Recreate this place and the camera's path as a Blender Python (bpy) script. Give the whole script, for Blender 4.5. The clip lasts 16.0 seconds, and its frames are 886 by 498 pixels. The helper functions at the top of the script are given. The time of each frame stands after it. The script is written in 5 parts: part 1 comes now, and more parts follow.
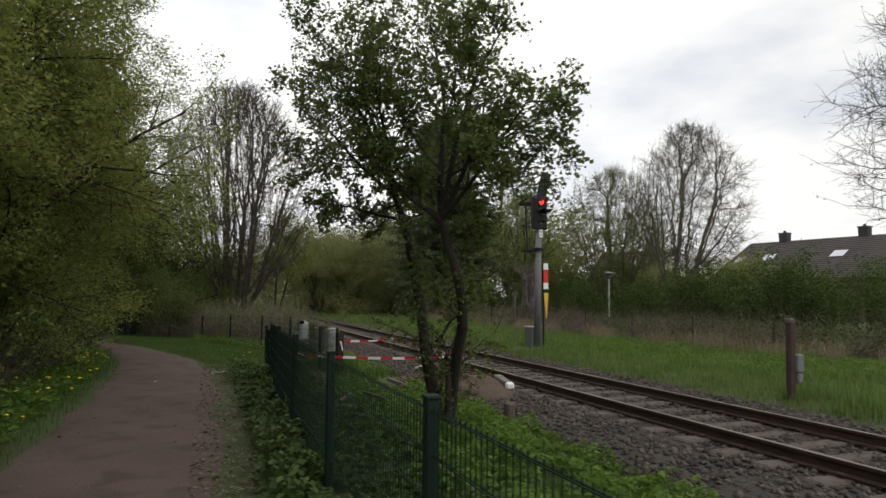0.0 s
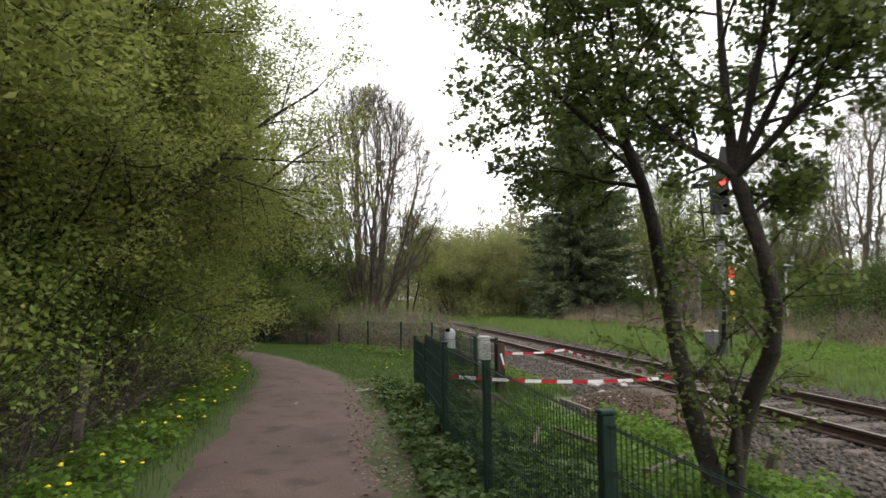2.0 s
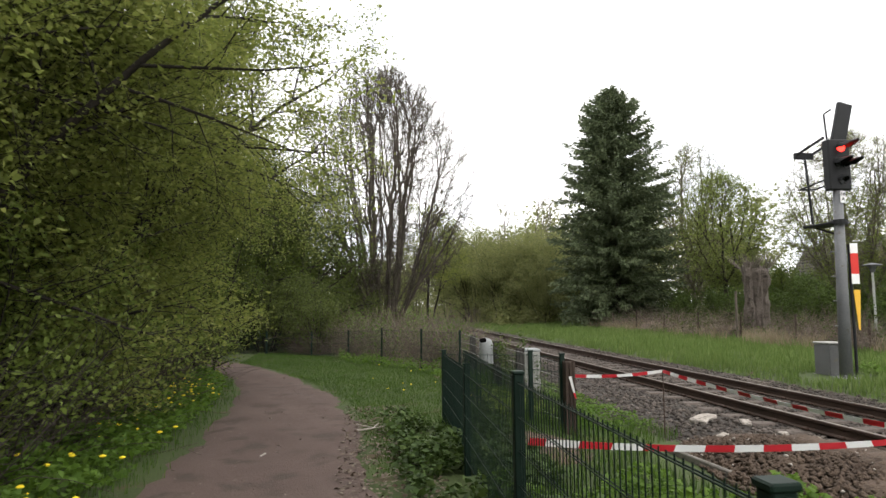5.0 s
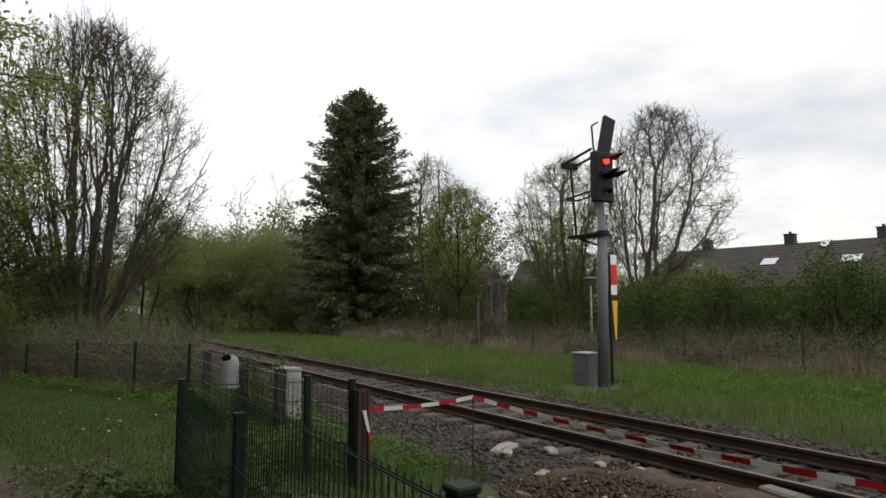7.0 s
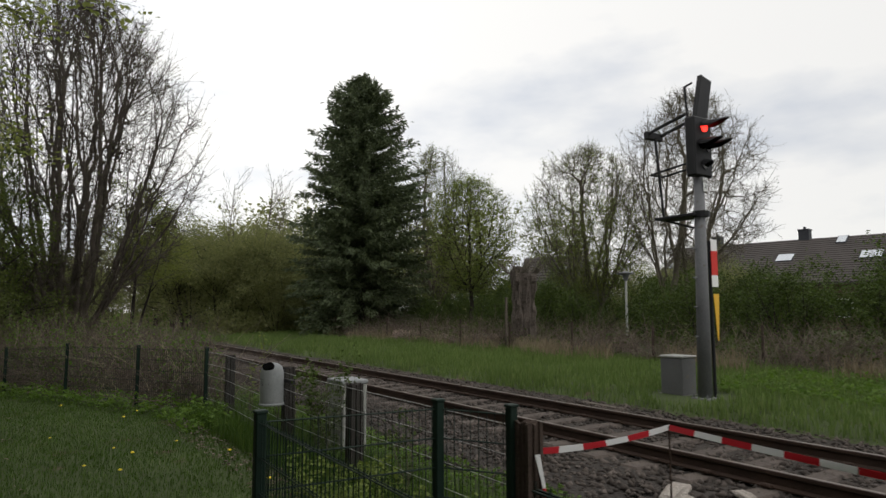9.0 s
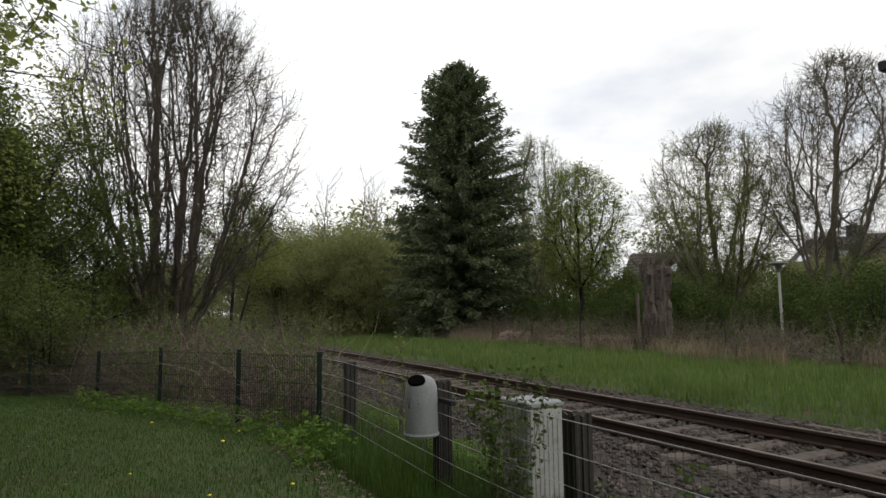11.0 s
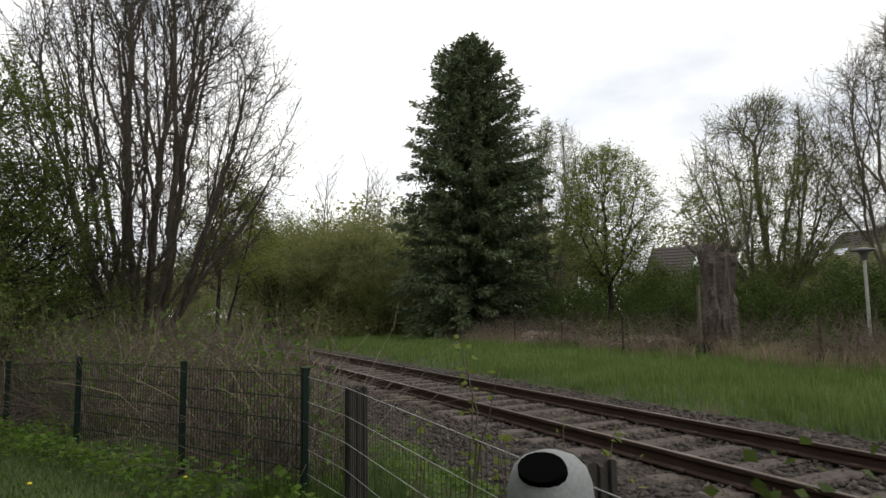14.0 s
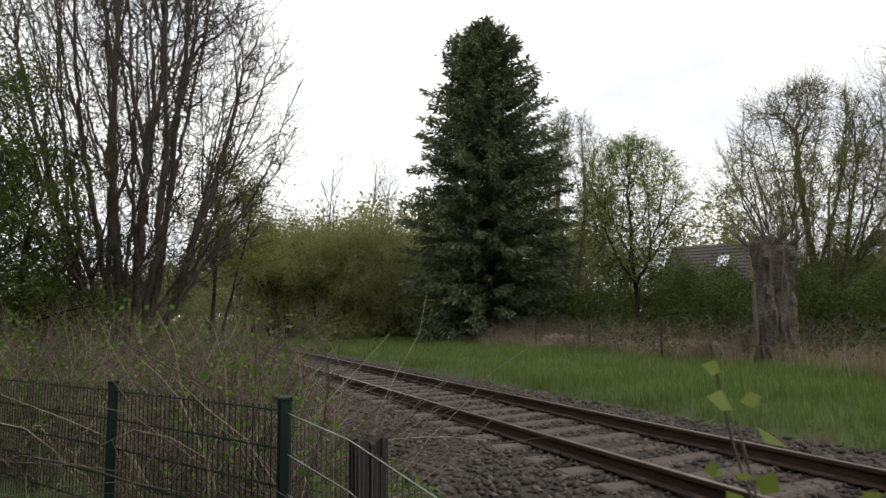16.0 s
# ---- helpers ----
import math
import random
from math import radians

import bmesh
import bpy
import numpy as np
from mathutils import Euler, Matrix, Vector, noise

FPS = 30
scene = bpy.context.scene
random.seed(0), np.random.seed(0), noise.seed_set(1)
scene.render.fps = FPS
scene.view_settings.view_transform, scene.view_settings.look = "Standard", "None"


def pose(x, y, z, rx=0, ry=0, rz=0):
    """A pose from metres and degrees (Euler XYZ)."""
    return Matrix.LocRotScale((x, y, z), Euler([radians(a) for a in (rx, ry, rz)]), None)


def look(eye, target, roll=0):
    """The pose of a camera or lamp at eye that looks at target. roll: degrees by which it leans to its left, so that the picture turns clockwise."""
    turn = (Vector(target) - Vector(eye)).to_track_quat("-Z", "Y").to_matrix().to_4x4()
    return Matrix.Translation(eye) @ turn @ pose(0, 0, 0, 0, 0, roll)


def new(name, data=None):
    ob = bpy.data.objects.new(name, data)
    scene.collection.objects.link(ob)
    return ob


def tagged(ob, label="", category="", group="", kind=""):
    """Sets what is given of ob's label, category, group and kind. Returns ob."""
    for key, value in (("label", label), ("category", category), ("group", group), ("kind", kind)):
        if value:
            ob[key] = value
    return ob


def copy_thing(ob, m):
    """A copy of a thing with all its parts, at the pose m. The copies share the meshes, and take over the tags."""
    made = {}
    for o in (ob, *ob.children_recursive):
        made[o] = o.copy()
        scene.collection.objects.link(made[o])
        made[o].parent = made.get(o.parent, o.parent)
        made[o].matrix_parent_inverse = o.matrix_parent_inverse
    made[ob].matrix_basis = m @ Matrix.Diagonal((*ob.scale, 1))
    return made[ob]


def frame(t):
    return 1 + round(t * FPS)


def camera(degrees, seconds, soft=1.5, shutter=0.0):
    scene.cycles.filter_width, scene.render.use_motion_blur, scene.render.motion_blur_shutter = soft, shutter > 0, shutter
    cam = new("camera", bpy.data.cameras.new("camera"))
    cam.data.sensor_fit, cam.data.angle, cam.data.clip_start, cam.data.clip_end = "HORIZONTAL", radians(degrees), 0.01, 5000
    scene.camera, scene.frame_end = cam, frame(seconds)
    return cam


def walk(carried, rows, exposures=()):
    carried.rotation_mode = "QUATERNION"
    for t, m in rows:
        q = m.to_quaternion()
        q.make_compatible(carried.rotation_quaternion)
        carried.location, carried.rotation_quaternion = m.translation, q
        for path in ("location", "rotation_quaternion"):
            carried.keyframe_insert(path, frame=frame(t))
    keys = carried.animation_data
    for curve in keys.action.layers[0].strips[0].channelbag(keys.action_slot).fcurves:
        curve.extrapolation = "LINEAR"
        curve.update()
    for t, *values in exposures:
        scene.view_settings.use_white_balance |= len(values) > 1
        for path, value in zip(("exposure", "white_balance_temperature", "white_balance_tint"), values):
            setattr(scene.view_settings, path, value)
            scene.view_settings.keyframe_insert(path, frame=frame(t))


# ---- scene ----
cam = camera(69.3, 16.0, soft=1.5, shutter=0.25)
METRES, EYE, TILT, LEAN, TURN = 19.5, 1.65, 0.0, 0.0, -20.0
ROWS = [
    (0.0, 0.0, 0.0, 0.0, -0.04, 4.35, -0.47),
    (0.5, -0.015, 0.0244, -0.0014, 2.48, 4.19, -0.14),
    (1.0, -0.0296, 0.0561, -0.0009, 6.33, 4.12, 0.1),
    (1.5, -0.042, 0.0841, 0.0015, 7.07, 4.35, 0.21),
    (2.0, -0.0538, 0.1169, 0.0029, 10.81, 4.44, 0.67),
    (2.5, -0.0631, 0.1475, 0.0015, 12.18, 4.53, 0.6),
    (3.0, -0.0723, 0.1831, 0.0003, 12.74, 4.6, 0.58),
    (3.5, -0.0806, 0.2135, -0.0011, 13.02, 4.79, 0.58),
    (6.0, -0.1218, 0.3629, -0.0039, 10.36, 5.41, 0.34),
    (6.5, -0.1301, 0.3886, -0.0022, -1.87, 5.42, 0.11),
    (7.0, -0.1437, 0.4211, -0.0025, -11.59, 5.61, 0.01),
    (7.5, -0.1573, 0.4526, -0.0029, -12.33, 5.52, -0.02),
    (8.0, -0.1699, 0.4831, -0.0032, -12.85, 5.6, 0.16),
    (8.5, -0.1803, 0.5138, -0.0036, -13.11, 5.58, 0.15),
    (9.0, -0.1926, 0.5474, -0.0054, -12.87, 5.56, 0.16),
    (9.5, -0.2025, 0.5827, -0.0076, -8.04, 5.63, 0.57),
    (12.0, -0.2292, 0.7357, -0.0108, -5.1, 5.85, 0.68),
    (12.5, -0.2306, 0.7634, -0.0107, -5.14, 5.88, 0.77),
    (13.0, -0.2318, 0.7944, -0.0115, -5.14, 5.94, 0.8),
    (13.5, -0.2329, 0.8233, -0.0127, -5.15, 5.89, 0.74),
    (14.0, -0.2327, 0.8557, -0.0142, -5.13, 5.85, 0.79),
    (14.5, -0.234, 0.8826, -0.0153, -4.98, 5.87, 0.69),
    (15.0, -0.2358, 0.9115, -0.0164, -4.88, 5.96, 0.64),
    (15.5, -0.2376, 0.9372, -0.0163, -4.69, 5.97, 0.65),
    (16.0, -0.2385, 0.9606, -0.0155, -4.55, 6.06, 0.75),
]
walk(cam, [(t, pose(0, 0, EYE, TILT, LEAN, TURN) @ pose(METRES * x, METRES * y, METRES * z, 90 + pitch, roll, yaw)) for t, x, y, z, yaw, pitch, roll in ROWS],
     exposures=[(0.0, 0.05), (0.5, 0.25), (1.5, 0.87), (2.0, 1.1), (2.5, 1.25), (3.5, 1.3), (6.0, 0.75), (6.5, 0.5), (7.0, 0.1), (8.0, -0.05), (9.0, -0.05), (9.5, 0.0), (12.0, 0.15), (14.0, 0.2), (16.0, 0.3)])

# ---- light ----
world = bpy.data.worlds.new("overcast")
scene.world = world
world.use_nodes = True
wn, wl = world.node_tree.nodes, world.node_tree.links
wn.clear()
w_out, w_bg = wn.new("ShaderNodeOutputWorld"), wn.new("ShaderNodeBackground")
w_sky = wn.new("ShaderNodeTexSky")
w_sky.sky_type, w_sky.sun_disc = "NISHITA", False
w_sky.sun_elevation, w_sky.sun_rotation = radians(48), radians(148)
w_dim = wn.new("ShaderNodeMixRGB")
w_dim.blend_type, w_dim.inputs[0].default_value = "MULTIPLY", 1.0
w_dim.inputs[2].default_value = (0.10, 0.10, 0.10, 1)
w_co, w_map = wn.new("ShaderNodeTexCoord"), wn.new("ShaderNodeMapping")
w_map.inputs["Scale"].default_value = (1.6, 1.6, 4.0)
w_noise = wn.new("ShaderNodeTexNoise")
w_noise.inputs["Scale"].default_value, w_noise.inputs["Detail"].default_value = 1.7, 6.0
w_ramp = wn.new("ShaderNodeValToRGB")
w_ramp.color_ramp.elements[0].position, w_ramp.color_ramp.elements[0].color = 0.33, (0.73, 0.755, 0.80, 1)
w_ramp.color_ramp.elements[1].position, w_ramp.color_ramp.elements[1].color = 0.49, (1.0, 0.985, 0.955, 1)
w_mix = wn.new("ShaderNodeMixRGB")
w_mix.inputs[0].default_value = 0.93
wl.new(w_co.outputs["Generated"], w_map.inputs["Vector"])
wl.new(w_map.outputs["Vector"], w_noise.inputs["Vector"])
wl.new(w_noise.outputs["Fac"], w_ramp.inputs["Fac"])
wl.new(w_sky.outputs["Color"], w_dim.inputs[1])
wl.new(w_dim.outputs["Color"], w_mix.inputs[1])
w_axes, w_east, w_thick = wn.new("ShaderNodeSeparateXYZ"), wn.new("ShaderNodeMapRange"), wn.new("ShaderNodeMixRGB")
w_east.inputs["From Min"].default_value, w_east.inputs["From Max"].default_value = 0.1, 0.95
w_east.inputs["To Min"].default_value, w_east.inputs["To Max"].default_value = 1.0, 0.74
w_thick.blend_type, w_thick.inputs[0].default_value = "MULTIPLY", 1.0
wl.new(w_co.outputs["Generated"], w_axes.inputs[0])
wl.new(w_axes.outputs["X"], w_east.inputs["Value"])
wl.new(w_ramp.outputs["Color"], w_thick.inputs[1])
wl.new(w_east.outputs["Result"], w_thick.inputs[2])
wl.new(w_thick.outputs["Color"], w_mix.inputs[2])
wl.new(w_mix.outputs["Color"], w_bg.inputs["Color"])
w_bg.inputs["Strength"].default_value = 1.28
wl.new(w_bg.outputs["Background"], w_out.inputs["Surface"])

sun_data = bpy.data.lights.new("sun", "SUN")
sun_data.energy, sun_data.angle, sun_data.color = 0.7, radians(40), (1.0, 0.97, 0.93)
sun = new("sun", sun_data)
sun.matrix_world = look((0, 0, 0), (-0.34, 0.55, -0.75))

# ---- materials ----


def mat(name, a, b, rough=0.8, big=1.5, fine=40.0, bump=0.3, metal=0.0, spec=0.3, dist=0.01, c=None, wear=0.0):
    """Two-scale noise between colours a and b, c in worn patches."""
    m = bpy.data.materials.new(name)
    m.use_nodes = True
    n, l = m.node_tree.nodes, m.node_tree.links
    p = n["Principled BSDF"]
    co = n.new("ShaderNodeTexCoord")
    n1, n2 = n.new("ShaderNodeTexNoise"), n.new("ShaderNodeTexNoise")
    n1.inputs["Scale"].default_value, n1.inputs["Detail"].default_value = big, 5.0
    n2.inputs["Scale"].default_value, n2.inputs["Detail"].default_value = fine, 4.0
    add = n.new("ShaderNodeMath")
    add.operation = "MULTIPLY_ADD"
    add.inputs[1].default_value = 0.5
    half = n.new("ShaderNodeMath")
    half.operation, half.inputs[1].default_value = "MULTIPLY", 0.5
    ramp = n.new("ShaderNodeValToRGB")
    ramp.color_ramp.elements[0].position, ramp.color_ramp.elements[0].color = 0.34, (*a, 1)
    ramp.color_ramp.elements[1].position, ramp.color_ramp.elements[1].color = 0.66, (*b, 1)
    for t in (n1, n2):
        l.new(co.outputs["Object"], t.inputs["Vector"])
    l.new(n1.outputs["Fac"], half.inputs[0])
    l.new(n2.outputs["Fac"], add.inputs[0])
    l.new(half.outputs[0], add.inputs[2])
    l.new(add.outputs[0], ramp.inputs["Fac"])
    colour = ramp.outputs["Color"]
    if c is not None:
        n3, r3, mx = n.new("ShaderNodeTexNoise"), n.new("ShaderNodeValToRGB"), n.new("ShaderNodeMixRGB")
        n3.inputs["Scale"].default_value, n3.inputs["Detail"].default_value = big * 2.7, 8.0
        r3.color_ramp.elements[0].position, r3.color_ramp.elements[1].position = 0.62 - wear, 0.70 - wear * 0.5
        l.new(co.outputs["Object"], n3.inputs["Vector"])
        l.new(n3.outputs["Fac"], r3.inputs["Fac"])
        l.new(r3.outputs["Color"], mx.inputs[0])
        l.new(colour, mx.inputs[1])
        mx.inputs[2].default_value = (*c, 1)
        colour = mx.outputs["Color"]
    l.new(colour, p.inputs["Base Color"])
    p.inputs["Roughness"].default_value, p.inputs["Metallic"].default_value = rough, metal
    p.inputs["Specular IOR Level"].default_value = spec
    if bump:
        bp = n.new("ShaderNodeBump")
        bp.inputs["Strength"].default_value, bp.inputs["Distance"].default_value = bump, dist
        l.new(n2.outputs["Fac"], bp.inputs["Height"])
        l.new(bp.outputs["Normal"], p.inputs["Normal"])
    return m


def leaf_mat(name, dark, mid, light, through_light=0.35, rough=0.6):
    """Leaves or blades: each takes its own tint, and lets some light through."""
    m = bpy.data.materials.new(name)
    m.use_nodes = True
    n, l = m.node_tree.nodes, m.node_tree.links
    p = n["Principled BSDF"]
    geo, ramp = n.new("ShaderNodeNewGeometry"), n.new("ShaderNodeValToRGB")
    e = ramp.color_ramp.elements
    e[0].position, e[0].color = 0.0, (*dark, 1)
    e[1].position, e[1].color = 1.0, (*light, 1)
    k = e.new(0.55)
    k.color = (*mid, 1)
    co, nz, ad = n.new("ShaderNodeTexCoord"), n.new("ShaderNodeTexNoise"), n.new("ShaderNodeMath")
    nz.inputs["Scale"].default_value = 0.9
    ad.operation = "MULTIPLY_ADD"
    ad.inputs[1].default_value = 0.55
    sc = n.new("ShaderNodeMath")
    sc.operation, sc.inputs[1].default_value = "MULTIPLY", 0.45
    l.new(co.outputs["Object"], nz.inputs["Vector"])
    l.new(nz.outputs["Fac"], sc.inputs[0])
    l.new(geo.outputs["Random Per Island"], ad.inputs[0])
    l.new(sc.outputs[0], ad.inputs[2])
    l.new(ad.outputs[0], ramp.inputs["Fac"])
    l.new(ramp.outputs["Color"], p.inputs["Base Color"])
    p.inputs["Roughness"].default_value, p.inputs["Specular IOR Level"].default_value = rough, 0.25
    tr, mx = n.new("ShaderNodeBsdfTranslucent"), n.new("ShaderNodeMixShader")
    l.new(ramp.outputs["Color"], tr.inputs["Color"])
    mx.inputs[0].default_value = through_light
    l.new(p.outputs[0], mx.inputs[1])
    l.new(tr.outputs[0], mx.inputs[2])
    l.new(mx.outputs[0], n["Material Output"].inputs["Surface"])
    return m


def plain(name, colour, rough=0.5, emit=0.0, metal=0.0):
    m = bpy.data.materials.new(name)
    m.use_nodes = True
    p = m.node_tree.nodes["Principled BSDF"]
    p.inputs["Base Color"].default_value = (*colour, 1)
    p.inputs["Roughness"].default_value, p.inputs["Metallic"].default_value = rough, metal
    if emit:
        p.inputs["Emission Color"].default_value = (*colour, 1)
        p.inputs["Emission Strength"].default_value = emit
    return m


M_SOIL = mat("turf_soil", (0.030, 0.040, 0.014), (0.060, 0.085, 0.024), 0.95, 0.6, 30, 0.6, c=(0.07, 0.05, 0.03), wear=0.02)
M_PATH = mat("cinder_path", (0.068, 0.046, 0.040), (0.112, 0.078, 0.066), 0.95, 0.8, 55, 0.8, c=(0.060, 0.043, 0.036), wear=0.09)
M_BED = mat("ballast_bed", (0.024, 0.020, 0.017), (0.058, 0.049, 0.042), 0.95, 2.0, 30, 0.9, dist=0.03)

M_RAIL = mat("rusty_rail_steel", (0.030, 0.018, 0.013), (0.060, 0.036, 0.026), 0.75, 3.0, 60, 0.4, metal=0.2)
M_RAILTOP = mat("worn_rail_head", (0.10, 0.075, 0.060), (0.20, 0.165, 0.140), 0.42, 2.0, 40, 0.1, metal=0.7)
M_SLEEPER = mat("weathered_sleeper", (0.060, 0.048, 0.041), (0.110, 0.090, 0.077), 0.92, 2.5, 45, 0.6, c=(0.055, 0.044, 0.038), wear=0.05)
M_GREEN = mat("green_coated_steel", (0.0025, 0.011, 0.007), (0.0045, 0.018, 0.011), 0.6, 3.0, 80, 0.05, spec=0.25)
M_GALV = mat("galvanised_wire", (0.30, 0.30, 0.30), (0.48, 0.48, 0.47), 0.5, 4.0, 60, 0.1, metal=0.2)
M_DARKWIRE = mat("dark_grey_wire", (0.055, 0.054, 0.052), (0.110, 0.108, 0.104), 0.6, 4.0, 60, 0.1, metal=0.3)
M_DARKPOST = mat("dark_plastic_post", (0.020, 0.018, 0.016), (0.040, 0.034, 0.030), 0.8, 3.0, 50, 0.4)
M_WOODPOST = mat("weathered_brown_wood", (0.030, 0.020, 0.015), (0.065, 0.046, 0.036), 0.9, 3.0, 50, 0.6)
M_GREYWOOD = mat("grey_weathered_wood", (0.060, 0.048, 0.038), (0.125, 0.105, 0.085), 0.9, 3.0, 50, 0.6)
M_MAST = mat("grey_painted_mast", (0.110, 0.112, 0.118), (0.165, 0.167, 0.173), 0.6, 2.0, 40, 0.15, c=(0.10, 0.09, 0.08), wear=0.0)
M_BLACK = mat("matt_black_paint", (0.006, 0.006, 0.007), (0.012, 0.012, 0.014), 0.55, 3.0, 50, 0.1)
M_BOX = mat("grey_painted_steel", (0.085, 0.085, 0.087), (0.130, 0.130, 0.130), 0.6, 2.0, 40, 0.1, c=(0.12, 0.11, 0.09), wear=0.0)
M_BIN = mat("grey_fibre_cement", (0.190, 0.200, 0.202), (0.285, 0.295, 0.295), 0.7, 3.0, 70, 0.2, c=(0.20, 0.21, 0.20), wear=0.0)
M_PALE = mat("pale_grey_plastic", (0.260, 0.260, 0.245), (0.370, 0.370, 0.345), 0.65, 2.0, 50, 0.1, c=(0.22, 0.22, 0.18), wear=0.0)
M_SLAB = mat("white_rubble", (0.200, 0.175, 0.150), (0.440, 0.400, 0.360), 0.9, 3.0, 50, 0.5)
M_DIRT = mat("dug_earth", (0.038, 0.026, 0.019), (0.105, 0.074, 0.054), 0.95, 3.0, 25, 0.9, dist=0.03)
M_BARK = mat("dark_bark", (0.014, 0.011, 0.009), (0.040, 0.033, 0.026), 0.9, 3.0, 35, 0.8, dist=0.02)
M_BARK2 = mat("grey_brown_bark", (0.050, 0.040, 0.033), (0.105, 0.086, 0.071), 0.9, 2.0, 25, 0.9, dist=0.03)
M_TWIG = mat("pale_twigs", (0.080, 0.070, 0.052), (0.140, 0.122, 0.092), 0.9, 1.0, 20, 0.0)
M_STONE = leaf_mat("ballast_stone", (0.020, 0.016, 0.014), (0.062, 0.051, 0.044), (0.165, 0.138, 0.120), 0.0, 0.9)
M_DRY = leaf_mat("dry_bramble_stems", (0.060, 0.044, 0.037), (0.130, 0.098, 0.079), (0.264, 0.211, 0.166), 0.1)
M_STRAW = leaf_mat("dry_straw", (0.120, 0.092, 0.058), (0.230, 0.182, 0.120), (0.360, 0.300, 0.210), 0.3)
M_HEDGE = leaf_mat("hedge_leaves", (0.117, 0.143, 0.035), (0.217, 0.253, 0.060), (0.356, 0.365, 0.112), 0.6)
M_LEAF = leaf_mat("fresh_green_leaves", (0.054, 0.074, 0.018), (0.108, 0.138, 0.034), (0.172, 0.200, 0.058), 0.5)
M_WOODS = leaf_mat("woodland_leaves", (0.044, 0.068, 0.013), (0.088, 0.120, 0.022), (0.150, 0.175, 0.040), 0.5)
M_UNDER = leaf_mat("undergrowth_leaves", (0.100, 0.140, 0.029), (0.186, 0.246, 0.052), (0.294, 0.351, 0.089), 0.55)
M_PALELEAF = leaf_mat("pale_spring_leaves", (0.114, 0.150, 0.029), (0.198, 0.246, 0.050), (0.300, 0.342, 0.102), 0.62)
M_BUD = leaf_mat("olive_buds", (0.050, 0.060, 0.022), (0.090, 0.100, 0.036), (0.140, 0.140, 0.060), 0.3)
M_NEEDLE = leaf_mat("spruce_needles", (0.040, 0.054, 0.027), (0.081, 0.105, 0.049), (0.148, 0.172, 0.083), 0.2)
M_HERB = leaf_mat("nettle_leaves", (0.053, 0.101, 0.015), (0.105, 0.185, 0.025), (0.165, 0.248, 0.042), 0.5)
M_IVY = leaf_mat("ivy_leaves", (0.026, 0.046, 0.012), (0.050, 0.085, 0.019), (0.100, 0.140, 0.034), 0.3)
M_BUSH = leaf_mat("bush_leaves", (0.030, 0.048, 0.010), (0.060, 0.092, 0.017), (0.110, 0.150, 0.032), 0.45)
M_WILLOW = leaf_mat("willow_leaves", (0.126, 0.140, 0.050), (0.198, 0.214, 0.077), (0.297, 0.302, 0.131), 0.58)
M_GRASS = leaf_mat("grass_blades", (0.034, 0.066, 0.012), (0.062, 0.115, 0.018), (0.120, 0.170, 0.036), 0.35)
M_TALL = leaf_mat("tall_grass_blades", (0.074, 0.122, 0.028), (0.128, 0.190, 0.048), (0.225, 0.268, 0.100), 0.42)
M_LITTER = leaf_mat("leaf_litter", (0.050, 0.034, 0.024), (0.110, 0.080, 0.058), (0.230, 0.190, 0.150), 0.1)
M_ROOF = mat("brown_roof_tiles", (0.040, 0.034, 0.032), (0.070, 0.060, 0.056), 0.85, 0.5, 12, 0.4)
M_BRICK = mat("brown_brick", (0.085, 0.055, 0.042), (0.150, 0.100, 0.078), 0.9, 0.6, 14, 0.4)
M_LEAD = mat("dark_slate_cladding", (0.022, 0.024, 0.028), (0.040, 0.043, 0.050), 0.7, 1.0, 12, 0.1)
M_WHITE = mat("white_paint", (0.70, 0.70, 0.69), (0.80, 0.80, 0.79), 0.5, 2.0, 40, 0.05)
M_RED = mat("red_paint", (0.50, 0.025, 0.020), (0.62, 0.040, 0.032), 0.5, 2.0, 40, 0.05)
M_YELLOW = mat("yellow_paint", (0.62, 0.34, 0.03), (0.74, 0.44, 0.05), 0.5, 2.0, 40, 0.05)
M_FLOWER = plain("yellow_petals", (0.80, 0.62, 0.02), 0.7)
M_LAMP_RED = plain("lit_red_lens", (1.0, 0.03, 0.02), 0.3, 3.0)
M_LENS = plain("dark_glass_lens", (0.01, 0.012, 0.012), 0.08)
M_GLASS = plain("bright_skylight_glass", (0.55, 0.58, 0.62), 0.08, 0.0, 0.9)
M_INK = plain("black_lettering", (0.02, 0.02, 0.02), 0.6)
# near black without gloss: the shade inside the bin's mouth, put into colour
M_MOUTH_SHADE = plain("painted_bin_mouth_shade", (0.004, 0.004, 0.004), 1.0)
M_MOUTH_SHADE.node_tree.nodes["Principled BSDF"].inputs["Specular IOR Level"].default_value = 0.0

# ---- builders ----


def empty(name, at=(0, 0, 0), rz=0.0):
    ob = new(name)
    ob.empty_display_size = 0.2
    ob.matrix_world = pose(*at, 0, 0, rz)
    return ob


def part(name, bm, material, parent=None, label="", smooth=False):
    """Links a bmesh or mesh as one object, under a thing when parent is given."""
    if isinstance(bm, bmesh.types.BMesh):
        me = bpy.data.meshes.new(name)
        bm.to_mesh(me)
        bm.free()
    else:
        me = bm
    if not me.materials:
        for k in (material if isinstance(material, (list, tuple)) else [material]):
            me.materials.append(k)
    if smooth:
        me.polygons.foreach_set("use_smooth", [True] * len(me.polygons))
    ob = new(name, me)
    ob.parent = parent
    if label:
        tagged(ob, label)
    return ob


